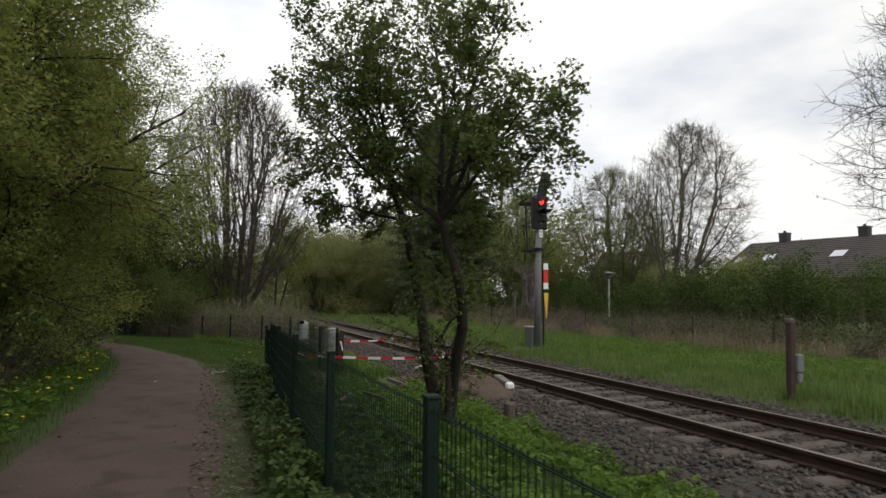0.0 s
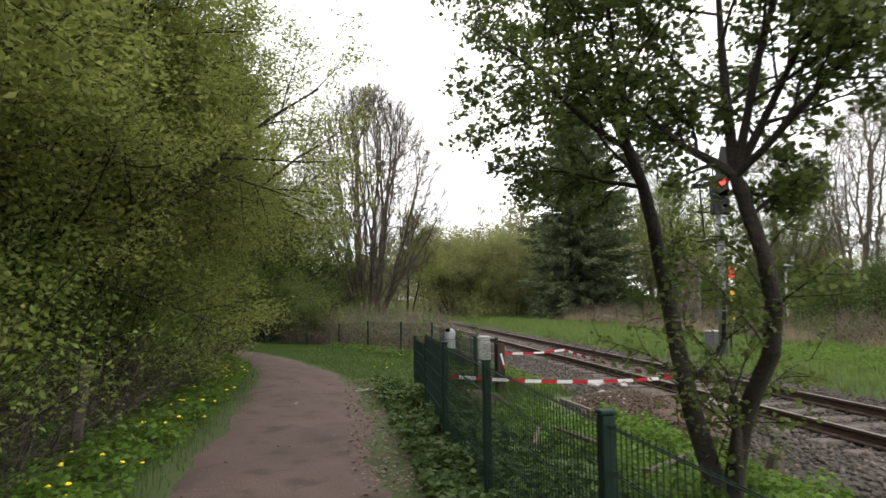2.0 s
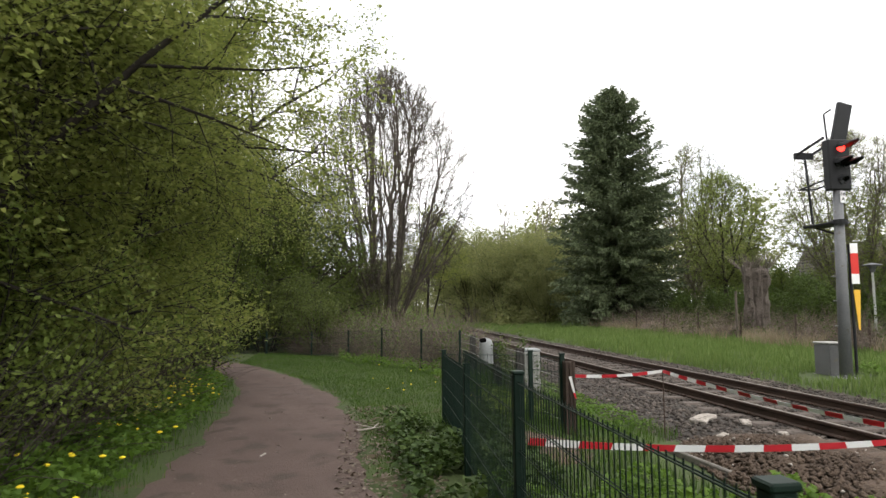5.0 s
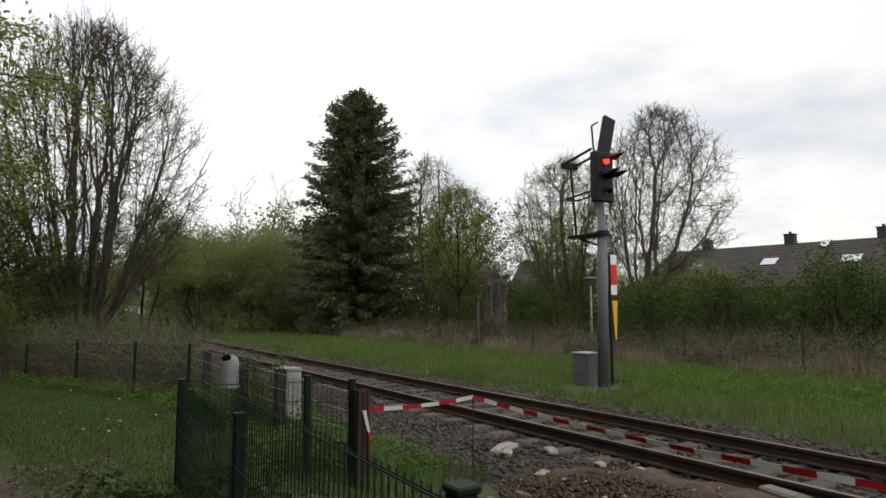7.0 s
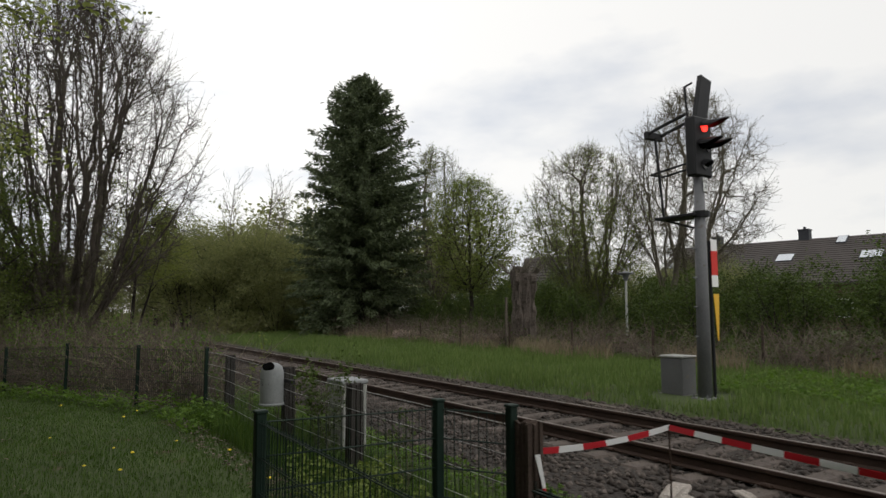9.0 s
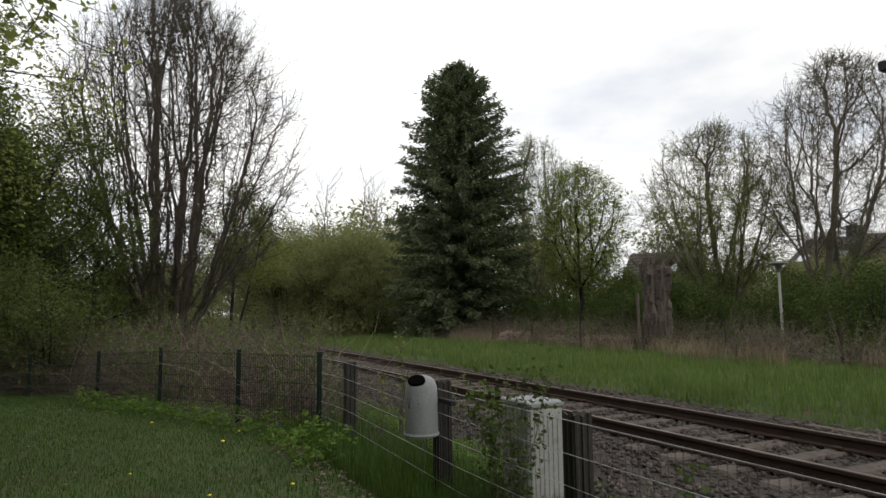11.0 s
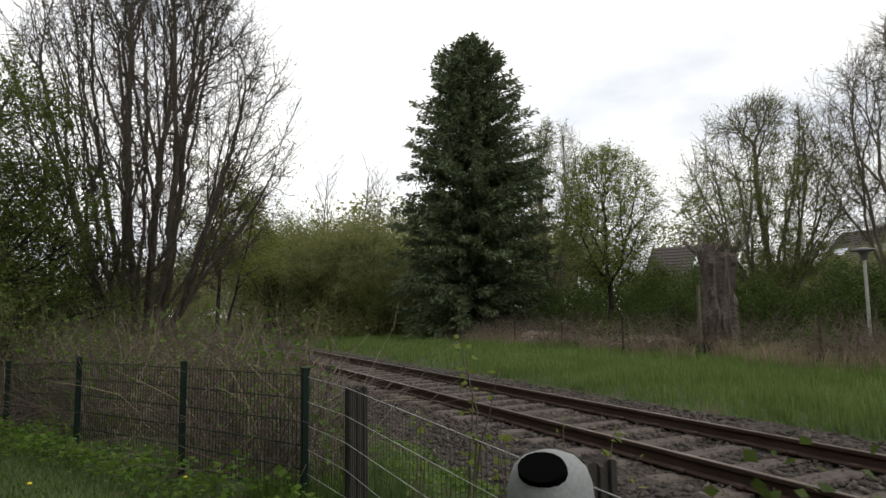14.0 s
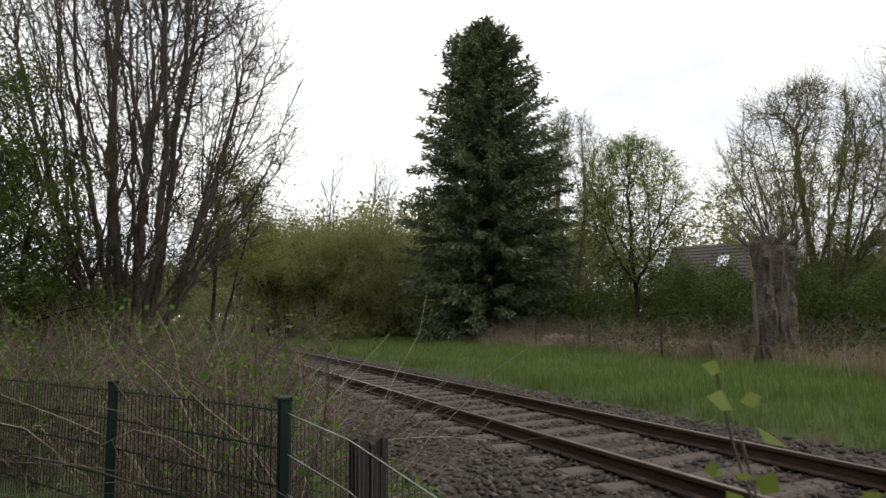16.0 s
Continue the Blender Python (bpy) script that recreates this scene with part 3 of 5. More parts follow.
# ---- fences ----
def wire_panel(a, b, z0, z1, gap, r, rails, material, parent, name="wire_panel", label=""):
    """Welded mesh panel from a to b, z0 and z1 pairs of bottoms and tops at the ends."""
    w = Wood(4)
    a, b = np.array(a, float), np.array(b, float)
    length = np.linalg.norm(b - a)
    n = max(2, int(length / gap))
    for k in range(n + 1):
        f = k / n
        p = a + (b - a) * f
        w.add([(p[0], p[1], z0[0] + (z0[1] - z0[0]) * f), (p[0], p[1], z1[0] + (z1[1] - z1[0]) * f)], r, r)
    # uprights of the galvanised panels get a darker grey than their rail wires
    if material is M_GALV:
        tagged(part(name, w.mesh(name), M_DARKWIRE, parent, label), kind="stuff")
        w = None
    nrm = np.array((-(b - a)[1], (b - a)[0])) / length
    for f in rails:
        for s in ((-1, 1) if material is M_GREEN else (1,)):
            p, q = a + nrm * s * 0.008, b + nrm * s * 0.008
            za, zb = z0[0] + (z1[0] - z0[0]) * f, z0[1] + (z1[1] - z0[1]) * f
            if w is None:
                one = Wood(4)
                one.add([(*p, za), (*q, zb)], r * 1.25, r * 1.25)
                part("rail_wire", one.mesh("rail_wire"), material, parent)
            else:
                w.add([(*p, za), (*q, zb)], r * 1.25, r * 1.25)
    if w is None:
        return parent
    return tagged(part(name, w.mesh(name), material, parent, label), kind="stuff")


def steel_post(at, top, parent, material=M_GREEN, w=0.06, d=0.06, bottom=None):
    bm = B()
    bot = float(gz(*at)) - 0.15 if bottom is None else bottom
    box(bm, (at[0], at[1], (bot + top) / 2), (w, d, top - bot), 0.006)
    post = part("post", bm, material, parent)
    bm = B()
    box(bm, (at[0], at[1], top + 0.008), (w + 0.012, d + 0.012, 0.02), 0.005)
    part("post_cap", bm, material, post)
    return post


def mesh_fence(name, posts, height, label, side=0.045):
    """posts: (x, y, top). A panel between each pair."""
    f = empty(name, (0, 0, 0))
    for x, y, t in posts:
        steel_post((x, y), t, f)
    for (x, y, t), (x2, y2, t2) in zip(posts, posts[1:]):
        wire_panel((x, y), (x2, y2), (t - height, t2 - height), (t - 0.03, t2 - 0.03), 0.05, 0.0028, (0.03, 0.22, 0.41, 0.6, 0.79, 0.98), M_GREEN, f)
    return tagged(f, label, "fence")


south = mesh_fence("green_mesh_fence", [(0.89, -5.05, 1.26), (0.905, -2.55, 1.25), (0.92, -0.05, 1.23), (0.93, 2.69, 1.21), (0.94, 5.19, 1.20), (0.96, 7.58, 1.20), (1.01, 9.95, 1.19)], 1.02, "dark green welded mesh fence along the footpath")
wire_panel((1.01, 9.95), (1.11, 12.46), (0.16, 0.14), (1.17, 1.16), 0.05, 0.0028, (0.03, 0.22, 0.41, 0.6, 0.79, 0.98), M_GREEN, south)
mesh_fence("green_mesh_fence", [(1.13, 12.42, 1.02), (1.25, 14.95, 0.98), (2.45, 14.98, 0.95), (2.78, 14.62, 0.93)], 1.02, "dark green mesh fence round a set-back corner")
Q = [(2.66, 22.45, 0.95), (1.84, 24.05, 0.94), (0.82, 25.85, 0.93), (-0.2, 28.0, 0.80), (-1.5, 29.4, 0.72), (-3.2, 30.6, 0.70), (-5.4, 31.6, 0.68), (-7.8, 33.2, 0.66)]
mesh_fence("green_mesh_fence", Q, 1.0, "dark green mesh fence in front of dry brambles")

grey_fence = empty("grey_mesh_fence", (0, 0, 0))
GP = [(2.84, 14.52, 0.84), (2.86, 17.15, 0.84), (2.88, 19.10, 0.86), (2.86, 21.74, 0.86)]


def ribbed_post(at, top, material, parent, w=0.13):
    """Square post with upright grooves, one closed profile drawn upwards."""
    bm = B()
    bot, q = float(gz(*at)) - 0.2, w / 2
    edge = []
    for k in range(4):
        for u in (-1.0, -0.62, -0.55, -0.2, -0.13, 0.13, 0.2, 0.55, 0.62):
            inset = 0.8 if -0.62 < u < -0.2 + 0.01 and u != -0.62 or 0.13 < u < 0.6 else 1.0
            x, y = u * q, -q * inset
            for _ in range(k):
                x, y = -y, x
            edge.append((x, y))
    lo = [bm.verts.new((at[0] + x, at[1] + y, bot)) for x, y in edge]
    hi = [bm.verts.new((at[0] + x * 0.96, at[1] + y * 0.96, top + 0.012 * math.sin(i))) for i, (x, y) in enumerate(edge)]
    for i in range(len(edge)):
        m = (i + 1) % len(edge)
        bm.faces.new((lo[i], lo[m], hi[m], hi[i]))
    bm.faces.new(hi)
    return part("post", bm, material, parent)


for k, (x, y, t) in enumerate(GP):
    ribbed_post((x, y), t, M_WOODPOST if k == 0 else M_DARKPOST, grey_fence)
GW = [(2.80, 14.55, 0.82), (2.78, 18.6, 0.82), (2.78, 21.7, 0.88), (2.68, 22.42, 0.90)]
for (x, y, t), (x2, y2, t2) in zip(GW, GW[1:]):
    wire_panel((x, y), (x2, y2), (t - 0.98, t2 - 0.98), (t, t2), 0.05, 0.0021, (0.03, 0.22, 0.41, 0.6, 0.79, 0.99), M_GALV, grey_fence)
tagged(grey_fence, "galvanised mesh fence on dark ribbed posts", "fence")

# ---- the signal ----
signal = empty("railway_signal", (9.80, 18.15, 0.06))
bm = B()
rod(bm, (0, 0, 0), (0.07, 0, 3.95), 0.122, 0.088, 16)
mast = part("mast", bm, M_MAST, signal, "grey steel tube mast", True)
bm = B()
box(bm, (0, 0, 0.0), (0.34, 0.34, 0.06), 0.01)
for sx in (-0.13, 0.13):
    for sy in (-0.13, 0.13):
        rod(bm, (sx, sy, 0.03), (sx, sy, 0.08), 0.02, seg=6)
part("base_plate", bm, M_MAST, signal)
for z in (1.05, 1.55, 2.05, 2.55):
    bm = B()
    rod(bm, (-0.17, 0.02, z), (0.2, 0.02, z), 0.012, seg=6)
    part("step_rung", bm, M_MAST, signal)
bm = B()
box(bm, (0.07, -0.02, 4.33), (0.50, 0.20, 1.06), 0.03)
head = part("signal_head", bm, M_BLACK, signal, "matt black signal screen with lamps")
bm = B()
box(bm, (0.25, 0.0, 5.24), (0.32, 0.10, 0.84), 0.02, 0, 0, 14)
part("top_panel", bm, M_BLACK, head, "tilted black indicator panel")
bm = B()
rod(bm, (0.0, 0.12, 4.84), (-0.01, 0.16, 5.46), 0.022, seg=6)
rod(bm, (-0.01, 0.16, 5.46), (0.1, 0.08, 5.54), 0.018, seg=6)
part("bracket", bm, M_BLACK, head)


def lamp_hood(x, z, length, lit):
    bm = B()
    rod(bm, (x, -0.10, z), (x, -0.135, z), 0.085, 0.085, 18)
    lens = part("lens", bm, M_LAMP_RED if lit else M_LENS, head, "lit red lamp" if lit else "unlit dark lamp")
    bm = B()
    rows = []
    for k in range(9):
        a = math.pi * (k / 8)
        c, s = math.cos(a) * 0.11, math.sin(a) * 0.11
        rows.append((bm.verts.new((x + c, -0.11, z + s)), bm.verts.new((x + c * 0.85, -0.11 - length * (0.35 + 0.65 * math.sin(a)), z + s * 0.8 - 0.02))))
    for p, q in zip(rows, rows[1:]):
        bm.faces.new((p[0], q[0], q[1], p[1]))
    bm.normal_update()
    bmesh.ops.solidify(bm, geom=bm.faces[:], thickness=0.008)
    part("hood", bm, M_BLACK, lens, "long black lamp hood")


lamp_hood(0.10, 4.68, 0.50, True)
lamp_hood(0.02, 4.36, 0.42, False)
lamp_hood(0.20, 4.33, 0.48, False)
lamp_hood(0.10, 4.00, 0.16, False)
bm = B()
box(bm, (0.09, -0.11, 3.66), (0.12, 0.006, 0.24), 0.002)
plate = part("number_plate", bm, M_WHITE, signal, "small white number plate with black figures")
for k, txt in enumerate(("66", "A")):
    cu = bpy.data.curves.new("figures", "FONT")
    cu.body, cu.size, cu.align_x, cu.extrude = txt, 0.115, "CENTER", 0.001
    tx = new("figures", cu)
    cu.materials.append(M_INK)
    tx.parent = plate
    tx.matrix_basis = pose(0.09, -0.116, 3.685 - 0.105 * k, 90, 0, 0)
# service frame behind the head
bm = B()
for x in (-0.12, 0.22):
    rod(bm, (x, 0.08, 4.93), (x, 0.92, 4.76), 0.032, seg=6)
    rod(bm, (x, 0.08, 4.05), (x, 0.86, 3.98), 0.02, seg=6)
box(bm, (0.05, 0.92, 4.74), (0.42, 0.10, 0.14), 0.01)
rod(bm, (-0.12, 0.86, 3.98), (0.22, 0.86, 3.98), 0.02, seg=6)
rod(bm, (0.05, 0.88, 4.7), (0.05, 0.74, 3.14), 0.026, seg=6)
part("guard_rail", bm, M_BLACK, signal, "black steel guard rail")
bm = B()
box(bm, (0.06, 0.38, 3.14), (0.44, 0.82, 0.05), 0.008)
rod(bm, (0.06, 0.05, 2.9), (0.06, 0.7, 3.12), 0.02, seg=6)
rod(bm, (0.06, -0.02, 3.10), (0.06, -0.02, 3.2), 0.15, seg=12)
part("platform", bm, M_BLACK, signal, "small black service platform")
tagged(signal, "tall railway signal showing red on grey mast", "railway signal")

cab = empty("signal_cabinet", (10.02, 18.84, 0.02))
bm = B()
box(bm, (0, 0, 0.36), (0.40, 0.46, 0.64), 0.015)
part("body", bm, M_BOX, cab)
bm = B()
box(bm, (0, 0, 0.71), (0.43, 0.49, 0.04), 0.012)
part("lid", bm, M_PALE, cab, "pale grey metal lid")
bm = B()
box(bm, (0.206, 0.0, 0.38), (0.012, 0.38, 0.54), 0.004)
door = part("door", bm, M_BOX, cab)
bm = B()
box(bm, (0.22, 0.14, 0.4), (0.02, 0.03, 0.12), 0.004)
part("handle", bm, M_BLACK, door)
for sy in (-0.25, 0.25):
    bm = B()
    box(bm, (0, sy, -0.02), (0.46, 0.06, 0.14), 0.006)
    part("foot", bm, M_BOX, cab)
tagged(cab, "grey steel equipment cabinet at the signal's foot", "cabinet")

# marker board on its own thin post
mk = empty("marker_post", (9.99, 18.09, 0.05))
bm = B()
rod(bm, (0, 0, 0), (0.0, 0, 2.7), 0.03, seg=8)
part("pole", bm, M_BLACK, mk)
bm = B()
box(bm, (0.07, -0.04, 2.31), (0.17, 0.012, 0.42), 0.003)
sg = part("red_board", bm, M_RED, mk, "red enamel board")
for z in (2.62, 2.0):
    bm = B()
    box(bm, (0.07, -0.04, z), (0.17, 0.012, 0.2), 0.003)
    part("white_band", bm, M_WHITE, sg, "white end of the board")
bm = B()
v = [bm.verts.new(p) for p in ((0.0, -0.04, 1.78), (0.15, -0.04, 1.78), (0.10, -0.04, 0.98), (0.07, -0.04, 0.98))]
bm.faces.new(v)
bm.normal_update()
bmesh.ops.solidify(bm, geom=bm.faces[:], thickness=0.012)
part("yellow_wedge", bm, M_YELLOW, mk, "narrow yellow wedge board")
tagged(mk, "thin post with red and white board and yellow wedge", "track sign")

# ---- litter bin, cabinets and posts ----
bn = empty("litter_bin", (2.635, 18.99, 0.45))
bm = B()
lathe(bm, [(0.138, 0), (0.140, 0.02), (0.138, 0.34), (0.133, 0.39), (0.115, 0.44), (0.082, 0.47), (0.035, 0.486)], 24)
part("drum", bm, M_BIN, bn, "rounded grey drum with dark scratches", True)
bm = B()
lathe(bm, [(0.146, -0.012), (0.152, 0.0), (0.146, 0.016)], 24)
part("base_ring", bm, M_BIN, bn)
# the drum is closed; a black disc paints the shaded opening
bm = B()
rod(bm, (0.0, 0.0, -0.03), (0.0, 0.0, 0.02), 0.075, 0.07, 16)
hole = part("opening", bm, M_MOUTH_SHADE, bn, "black oval disc painted as the shaded throw-in opening")
hole.matrix_basis = pose(-0.064, -0.056, 0.443, 0, -40, 41) @ Matrix.Diagonal((0.80, 1.08, 1, 1))
for k, (a, z, h, w) in enumerate(((194, 0.3, 0.08, 0.004), (203, 0.3, 0.08, 0.004), (199, 0.26, 0.02, 0.012), (236, 0.28, 0.04, 0.002))):
    bm = B()
    box(bm, (0, 0, 0), (0.004, w, h), 0.001)
    g = part("scrawl", bm, M_INK, bn, "black scrawled mark")
    g.matrix_basis = pose(0.139 * math.cos(radians(a)), 0.139 * math.sin(radians(a)), z - 0.03, 12 * (-1) ** k, 0, a)
bm = B()
box(bm, (0.17, -0.12, 0.27), (0.05, 0.3, 0.04), 0.005)
part("bracket", bm, M_BLACK, bn)
tagged(bn, "grey rounded litter bin hung on the fence post", "litter bin")

def pale_cabinet(at, size, label):
    c = empty("trackside_cabinet", (at[0], at[1], -0.15))
    bm = B()
    box(bm, (0, 0, size[2] / 2), size, 0.02)
    part("body", bm, M_PALE, c)
    bm = B()
    box(bm, (0, 0, size[2] + 0.02), (size[0] + 0.02, size[1] + 0.02, 0.05), 0.012)
    part("lid", bm, M_BIN, c, "whitish weathered lid")
    for k in range(5):
        bm = B()
        box(bm, (-size[0] / 2 - 0.006, 0, size[2] * (0.3 + 0.1 * k)), (0.014, size[1] * 0.7, 0.03), 0.004)
        part("rib", bm, M_PALE, c)
    return tagged(c, label, "cabinet")


pale_cabinet((3.36, 18.42), (0.32, 0.42, 0.86), "pale grey trackside cabinet behind mesh fence")

wp = empty("wooden_post", (9.15, 8.15, 0.05))
bm = B()
box(bm, (0, 0, 0.62), (0.12, 0.12, 1.30), 0.02, 0, 0, 1.5)
part("shaft", bm, M_WOODPOST, wp)
bm = B()
box(bm, (0.0, 0, 1.26), (0.13, 0.13, 0.09), 0.02)
part("cap", bm, M_GREYWOOD, wp, "grey weathered cap")
bm = B()
box(bm, (0.12, -0.02, 0.56), (0.16, 0.16, 0.3), 0.02)
box(bm, (0.13, -0.02, 0.32), (0.12, 0.12, 0.18), 0.02)
part("junction_box", bm, M_MAST, wp, "small grey junction box")
tagged(wp, "weathered wooden post with grey junction box", "post")

st = empty("concrete_stub", (4.10, 8.45, -0.2))
bm = B()
box(bm, (0, 0, 0.15), (0.14, 0.14, 0.42), 0.025, 8, 2, 3)
part("shaft", bm, M_GREYWOOD, st)
tagged(st, "short weathered marker stub beside the ballast", "marker post")

for x, y, rz, L, w, mt in ((8.55, 19.3, 86, 0.95, 0.16, M_GREYWOOD), (7.85, 20.6, 80, 0.6, 0.12, M_GREYWOOD)):
    bm = B()
    box(bm, (0, 0, 0), (L, w, 0.05), 0.008)
    bmesh.ops.subdivide_edges(bm, edges=[e for e in bm.edges if e.calc_length() > 0.4], cuts=3)
    ob = part("wooden_board", bm, mt)
    ob.matrix_world = pose(x, y, float(gz(x, y)) + (0.05 if x > 8.2 else 0.13), 2, 0, rz)
    tagged(ob, "weathered wooden board lying beside the rail", "board")

# red and white barrier tape with its stakes
B1, C1 = Vector((4.09, 14.43, 0.70)), Vector((4.10, 10.31, 0.66))
for p in (B1, C1):
    bm = B()
    rod(bm, (p.x, p.y, -0.3), (p.x, p.y, p.z + 0.01), 0.007, seg=6)
    tagged(part("steel_stake", bm, M_RAIL), "thin rusty steel stake holding barrier tape", "stake")


def tape(a, b, sag, label):
    bm = B()
    a, b = Vector(a), Vector(b)
    n = max(4, round((b - a).length / 0.105))
    rows = []
    for k in range(n + 1):
        f = k / n
        p = a.lerp(b, f) - Vector((0, 0, sag * 4 * f * (1 - f)))
        tw = 0.9 * math.sin(f * 5.0 + a.y) * 0.5
        d = Vector((math.sin(tw) * 0.02, 0, math.cos(tw) * 0.021))
        rows.append((bm.verts.new(p - d), bm.verts.new(p + d)))
    for k, (p, q) in enumerate(zip(rows, rows[1:])):
        bm.faces.new((p[0], q[0], q[1], p[1])).material_index = (k // 2) % 2
    bm.normal_update()
    bmesh.ops.solidify(bm, geom=bm.faces[:], thickness=0.002)
    return tagged(part("barrier_tape", bm, [M_TAPE_R, M_TAPE_W]), label, "barrier tape", "tape round the dug hole")


M_TAPE_R = leaf_mat("red_film", (0.38, 0.012, 0.020), (0.45, 0.018, 0.028), (0.50, 0.024, 0.034), 0.2, 0.45)
M_TAPE_W = leaf_mat("white_film", (0.62, 0.62, 0.62), (0.70, 0.70, 0.70), (0.74, 0.74, 0.74), 0.25, 0.35)
tape((2.86, 14.50, 0.66), B1, 0.03, "red and white barrier tape stretched between stakes")
tape(B1, C1, 0.05, "red and white barrier tape stretched between stakes")
tape(C1, (1.08, 10.0, 0.80), 0.06, "red and white barrier tape tied to the green fence")
bm = B()
rows = [(bm.verts.new((2.80 + 0.02 * k, 14.42, 0.66 - 0.07 * k)), bm.verts.new((2.84 + 0.015 * k, 14.42, 0.66 - 0.07 * k))) for k in range(5)]
for k, (p, q) in enumerate(zip(rows, rows[1:])):
    bm.faces.new((p[0], p[1], q[1], q[0])).material_index = 0 if k == 3 else 1
bm.normal_update()
bmesh.ops.solidify(bm, geom=bm.faces[:], thickness=0.003)
tagged(part("barrier_tape", bm, [M_TAPE_R, M_TAPE_W]), "loose hanging end of barrier tape on wooden post", "barrier tape", "tape round the dug hole")

# dug earth and rubble
def mound(name, cx, cy, rx, ry, h, material, label, seed):
    rr = np.random.default_rng(seed)
    bm = B()
    bmesh.ops.create_grid(bm, x_segments=36, y_segments=36, size=1.0)
    for v in bm.verts:
        r = math.hypot(v.co.x, v.co.y)
        lump = noise.noise(Vector((v.co.x * 3 + seed, v.co.y * 3, 0))) * 0.35 + noise.noise(Vector((v.co.x * 9, v.co.y * 9, seed))) * 0.16
        z = h * max(0.0, math.cos(min(1.0, r) * math.pi / 2)) * (1 + lump) - 0.06 * (r > 0.92)
        x, y = cx + v.co.x * rx, cy + v.co.y * ry
        v.co = Vector((x, y, max(float(gz(x, y)), float(np.interp(x, bx, bz))) + z - 0.015))
    return tagged(part(name, bm, material, smooth=True), label, "earth heap")


mound("dug_soil", 4.75, 12.2, 1.05, 2.1, 0.28, M_DIRT, "heap of freshly dug reddish brown earth", 2)
mound("dug_soil", 2.05, 13.6, 0.75, 0.95, 0.16, M_DIRT, "low bare earth heap inside the fence", 9)
rng = np.random.default_rng(21)
rr_, qq_ = np.sqrt(rng.random(6500)) * 1.05, rng.uniform(0, 2 * np.pi, 6500)
xy = np.column_stack([4.75 + 1.05 * rr_ * np.cos(qq_), 12.2 + 2.1 * rr_ * np.sin(qq_)])
z = gz(xy[:, 0], xy[:, 1]) + 0.28 * np.clip(np.cos(np.clip(np.hypot((xy[:, 0] - 4.75) / 1.05, (xy[:, 1] - 12.2) / 2.1), 0, 1) * np.pi / 2), 0, 1) + 0.02
stone_cloud("earth_clods", xy[300:], z[300:], 0.036, M_DIRT, "crumbled brown clods and stones on the heap", "rubble")
stone_cloud("pale_chips", xy[:90], z[:90] + 0.02, 0.022, M_SLAB, "pale stone chips scattered on the heap", "rubble")
for k, (x, y, L, w, h, rz) in enumerate(((5.0, 15.1, 0.42, 0.16, 0.07, 20), (5.4, 14.7, 0.22, 0.12, 0.07, 70), (5.5, 13.25, 0.46, 0.18, 0.06, 100), (5.3, 12.9, 0.2, 0.15, 0.08, 40), (5.4, 13.9, 0.15, 0.1, 0.06, 60), (4.6, 13.9, 0.15, 0.1, 0.07, 10), (4.9, 14.9, 0.12, 0.1, 0.07, 10), (5.15, 11.4, 0.16, 0.1, 0.06, 80))):
    bm = B()
    box(bm, (0, 0, 0), (L, w, h), 0.02)
    bmesh.ops.subdivide_edges(bm, edges=bm.edges[:], cuts=2)
    for v in bm.verts:
        v.co += noise.noise_vector(v.co * 9 + Vector((k, 0, 0))) * 0.035
    ob = part("rubble_slab", bm, M_SLAB)
    ob.matrix_world = pose(x, y, max(-0.1, float(gz(x, y))) + 0.045, 6, -5, rz)
    tagged(ob, "broken whitish slab lying on the dug ground", "rubble", "broken slabs")
trough = empty("cable_trough", (3.92, 13.05, -0.42), 4)
M_CONC = mat("weathered_concrete", (0.120, 0.108, 0.095), (0.210, 0.192, 0.172), 0.92, 2.5, 45, 0.5, c=(0.09, 0.08, 0.066), wear=0.05)
for sx in (-0.17, 0.17):
    bm = B()
    box(bm, (sx, 0, 0.17), (0.05, 1.2, 0.34), 0.012)
    part("side_wall", bm, M_CONC, trough)
bm = B()
box(bm, (0, 0, 0.03), (0.29, 1.19, 0.05), 0.0)
part("trough_floor", bm, M_CONC, trough)
tagged(trough, "open concrete cable trough beside the dug hole", "cable trough")
post_root = empty("concrete_post", (5.50, 11.6, 0.02), -14)
bm = B()
box(bm, (0, 0, 0), (0.15, 1.15, 0.14), 0.02)
bmesh.ops.subdivide_edges(bm, edges=[e for e in bm.edges if e.calc_length() > 0.5], cuts=5)
for v in bm.verts:
    v.co += noise.noise_vector(v.co * 6) * 0.012
part("shaft", bm, M_CONC, post_root)
bm = B()
box(bm, (0.0, -0.64, 0.0), (0.15, 0.16, 0.13), 0.03)
part("broken_end", bm, M_WHITE, post_root, "freshly broken white end")
tagged(post_root, "pale concrete post lying on the dug earth", "concrete post")
for x, y, z, rz, L in ((2.0, 9.6, 0.0, 70, 1.5), (2.3, 9.2, 0.05, 95, 1.2), (3.0, 8.4, 0.02, 40, 1.3)):
    bm = B()
    rod(bm, (-L / 2, 0, 0), (L / 2, 0, 0.02), 0.028, 0.02, 7)
    ob = part("fallen_branch", bm, M_GREYWOOD)
    ob.matrix_world = pose(x, y, float(gz(x, y)) + 0.16 + z, 0, 3, rz)
    tagged(ob, "pale dead branch lying in the weeds", "branch")

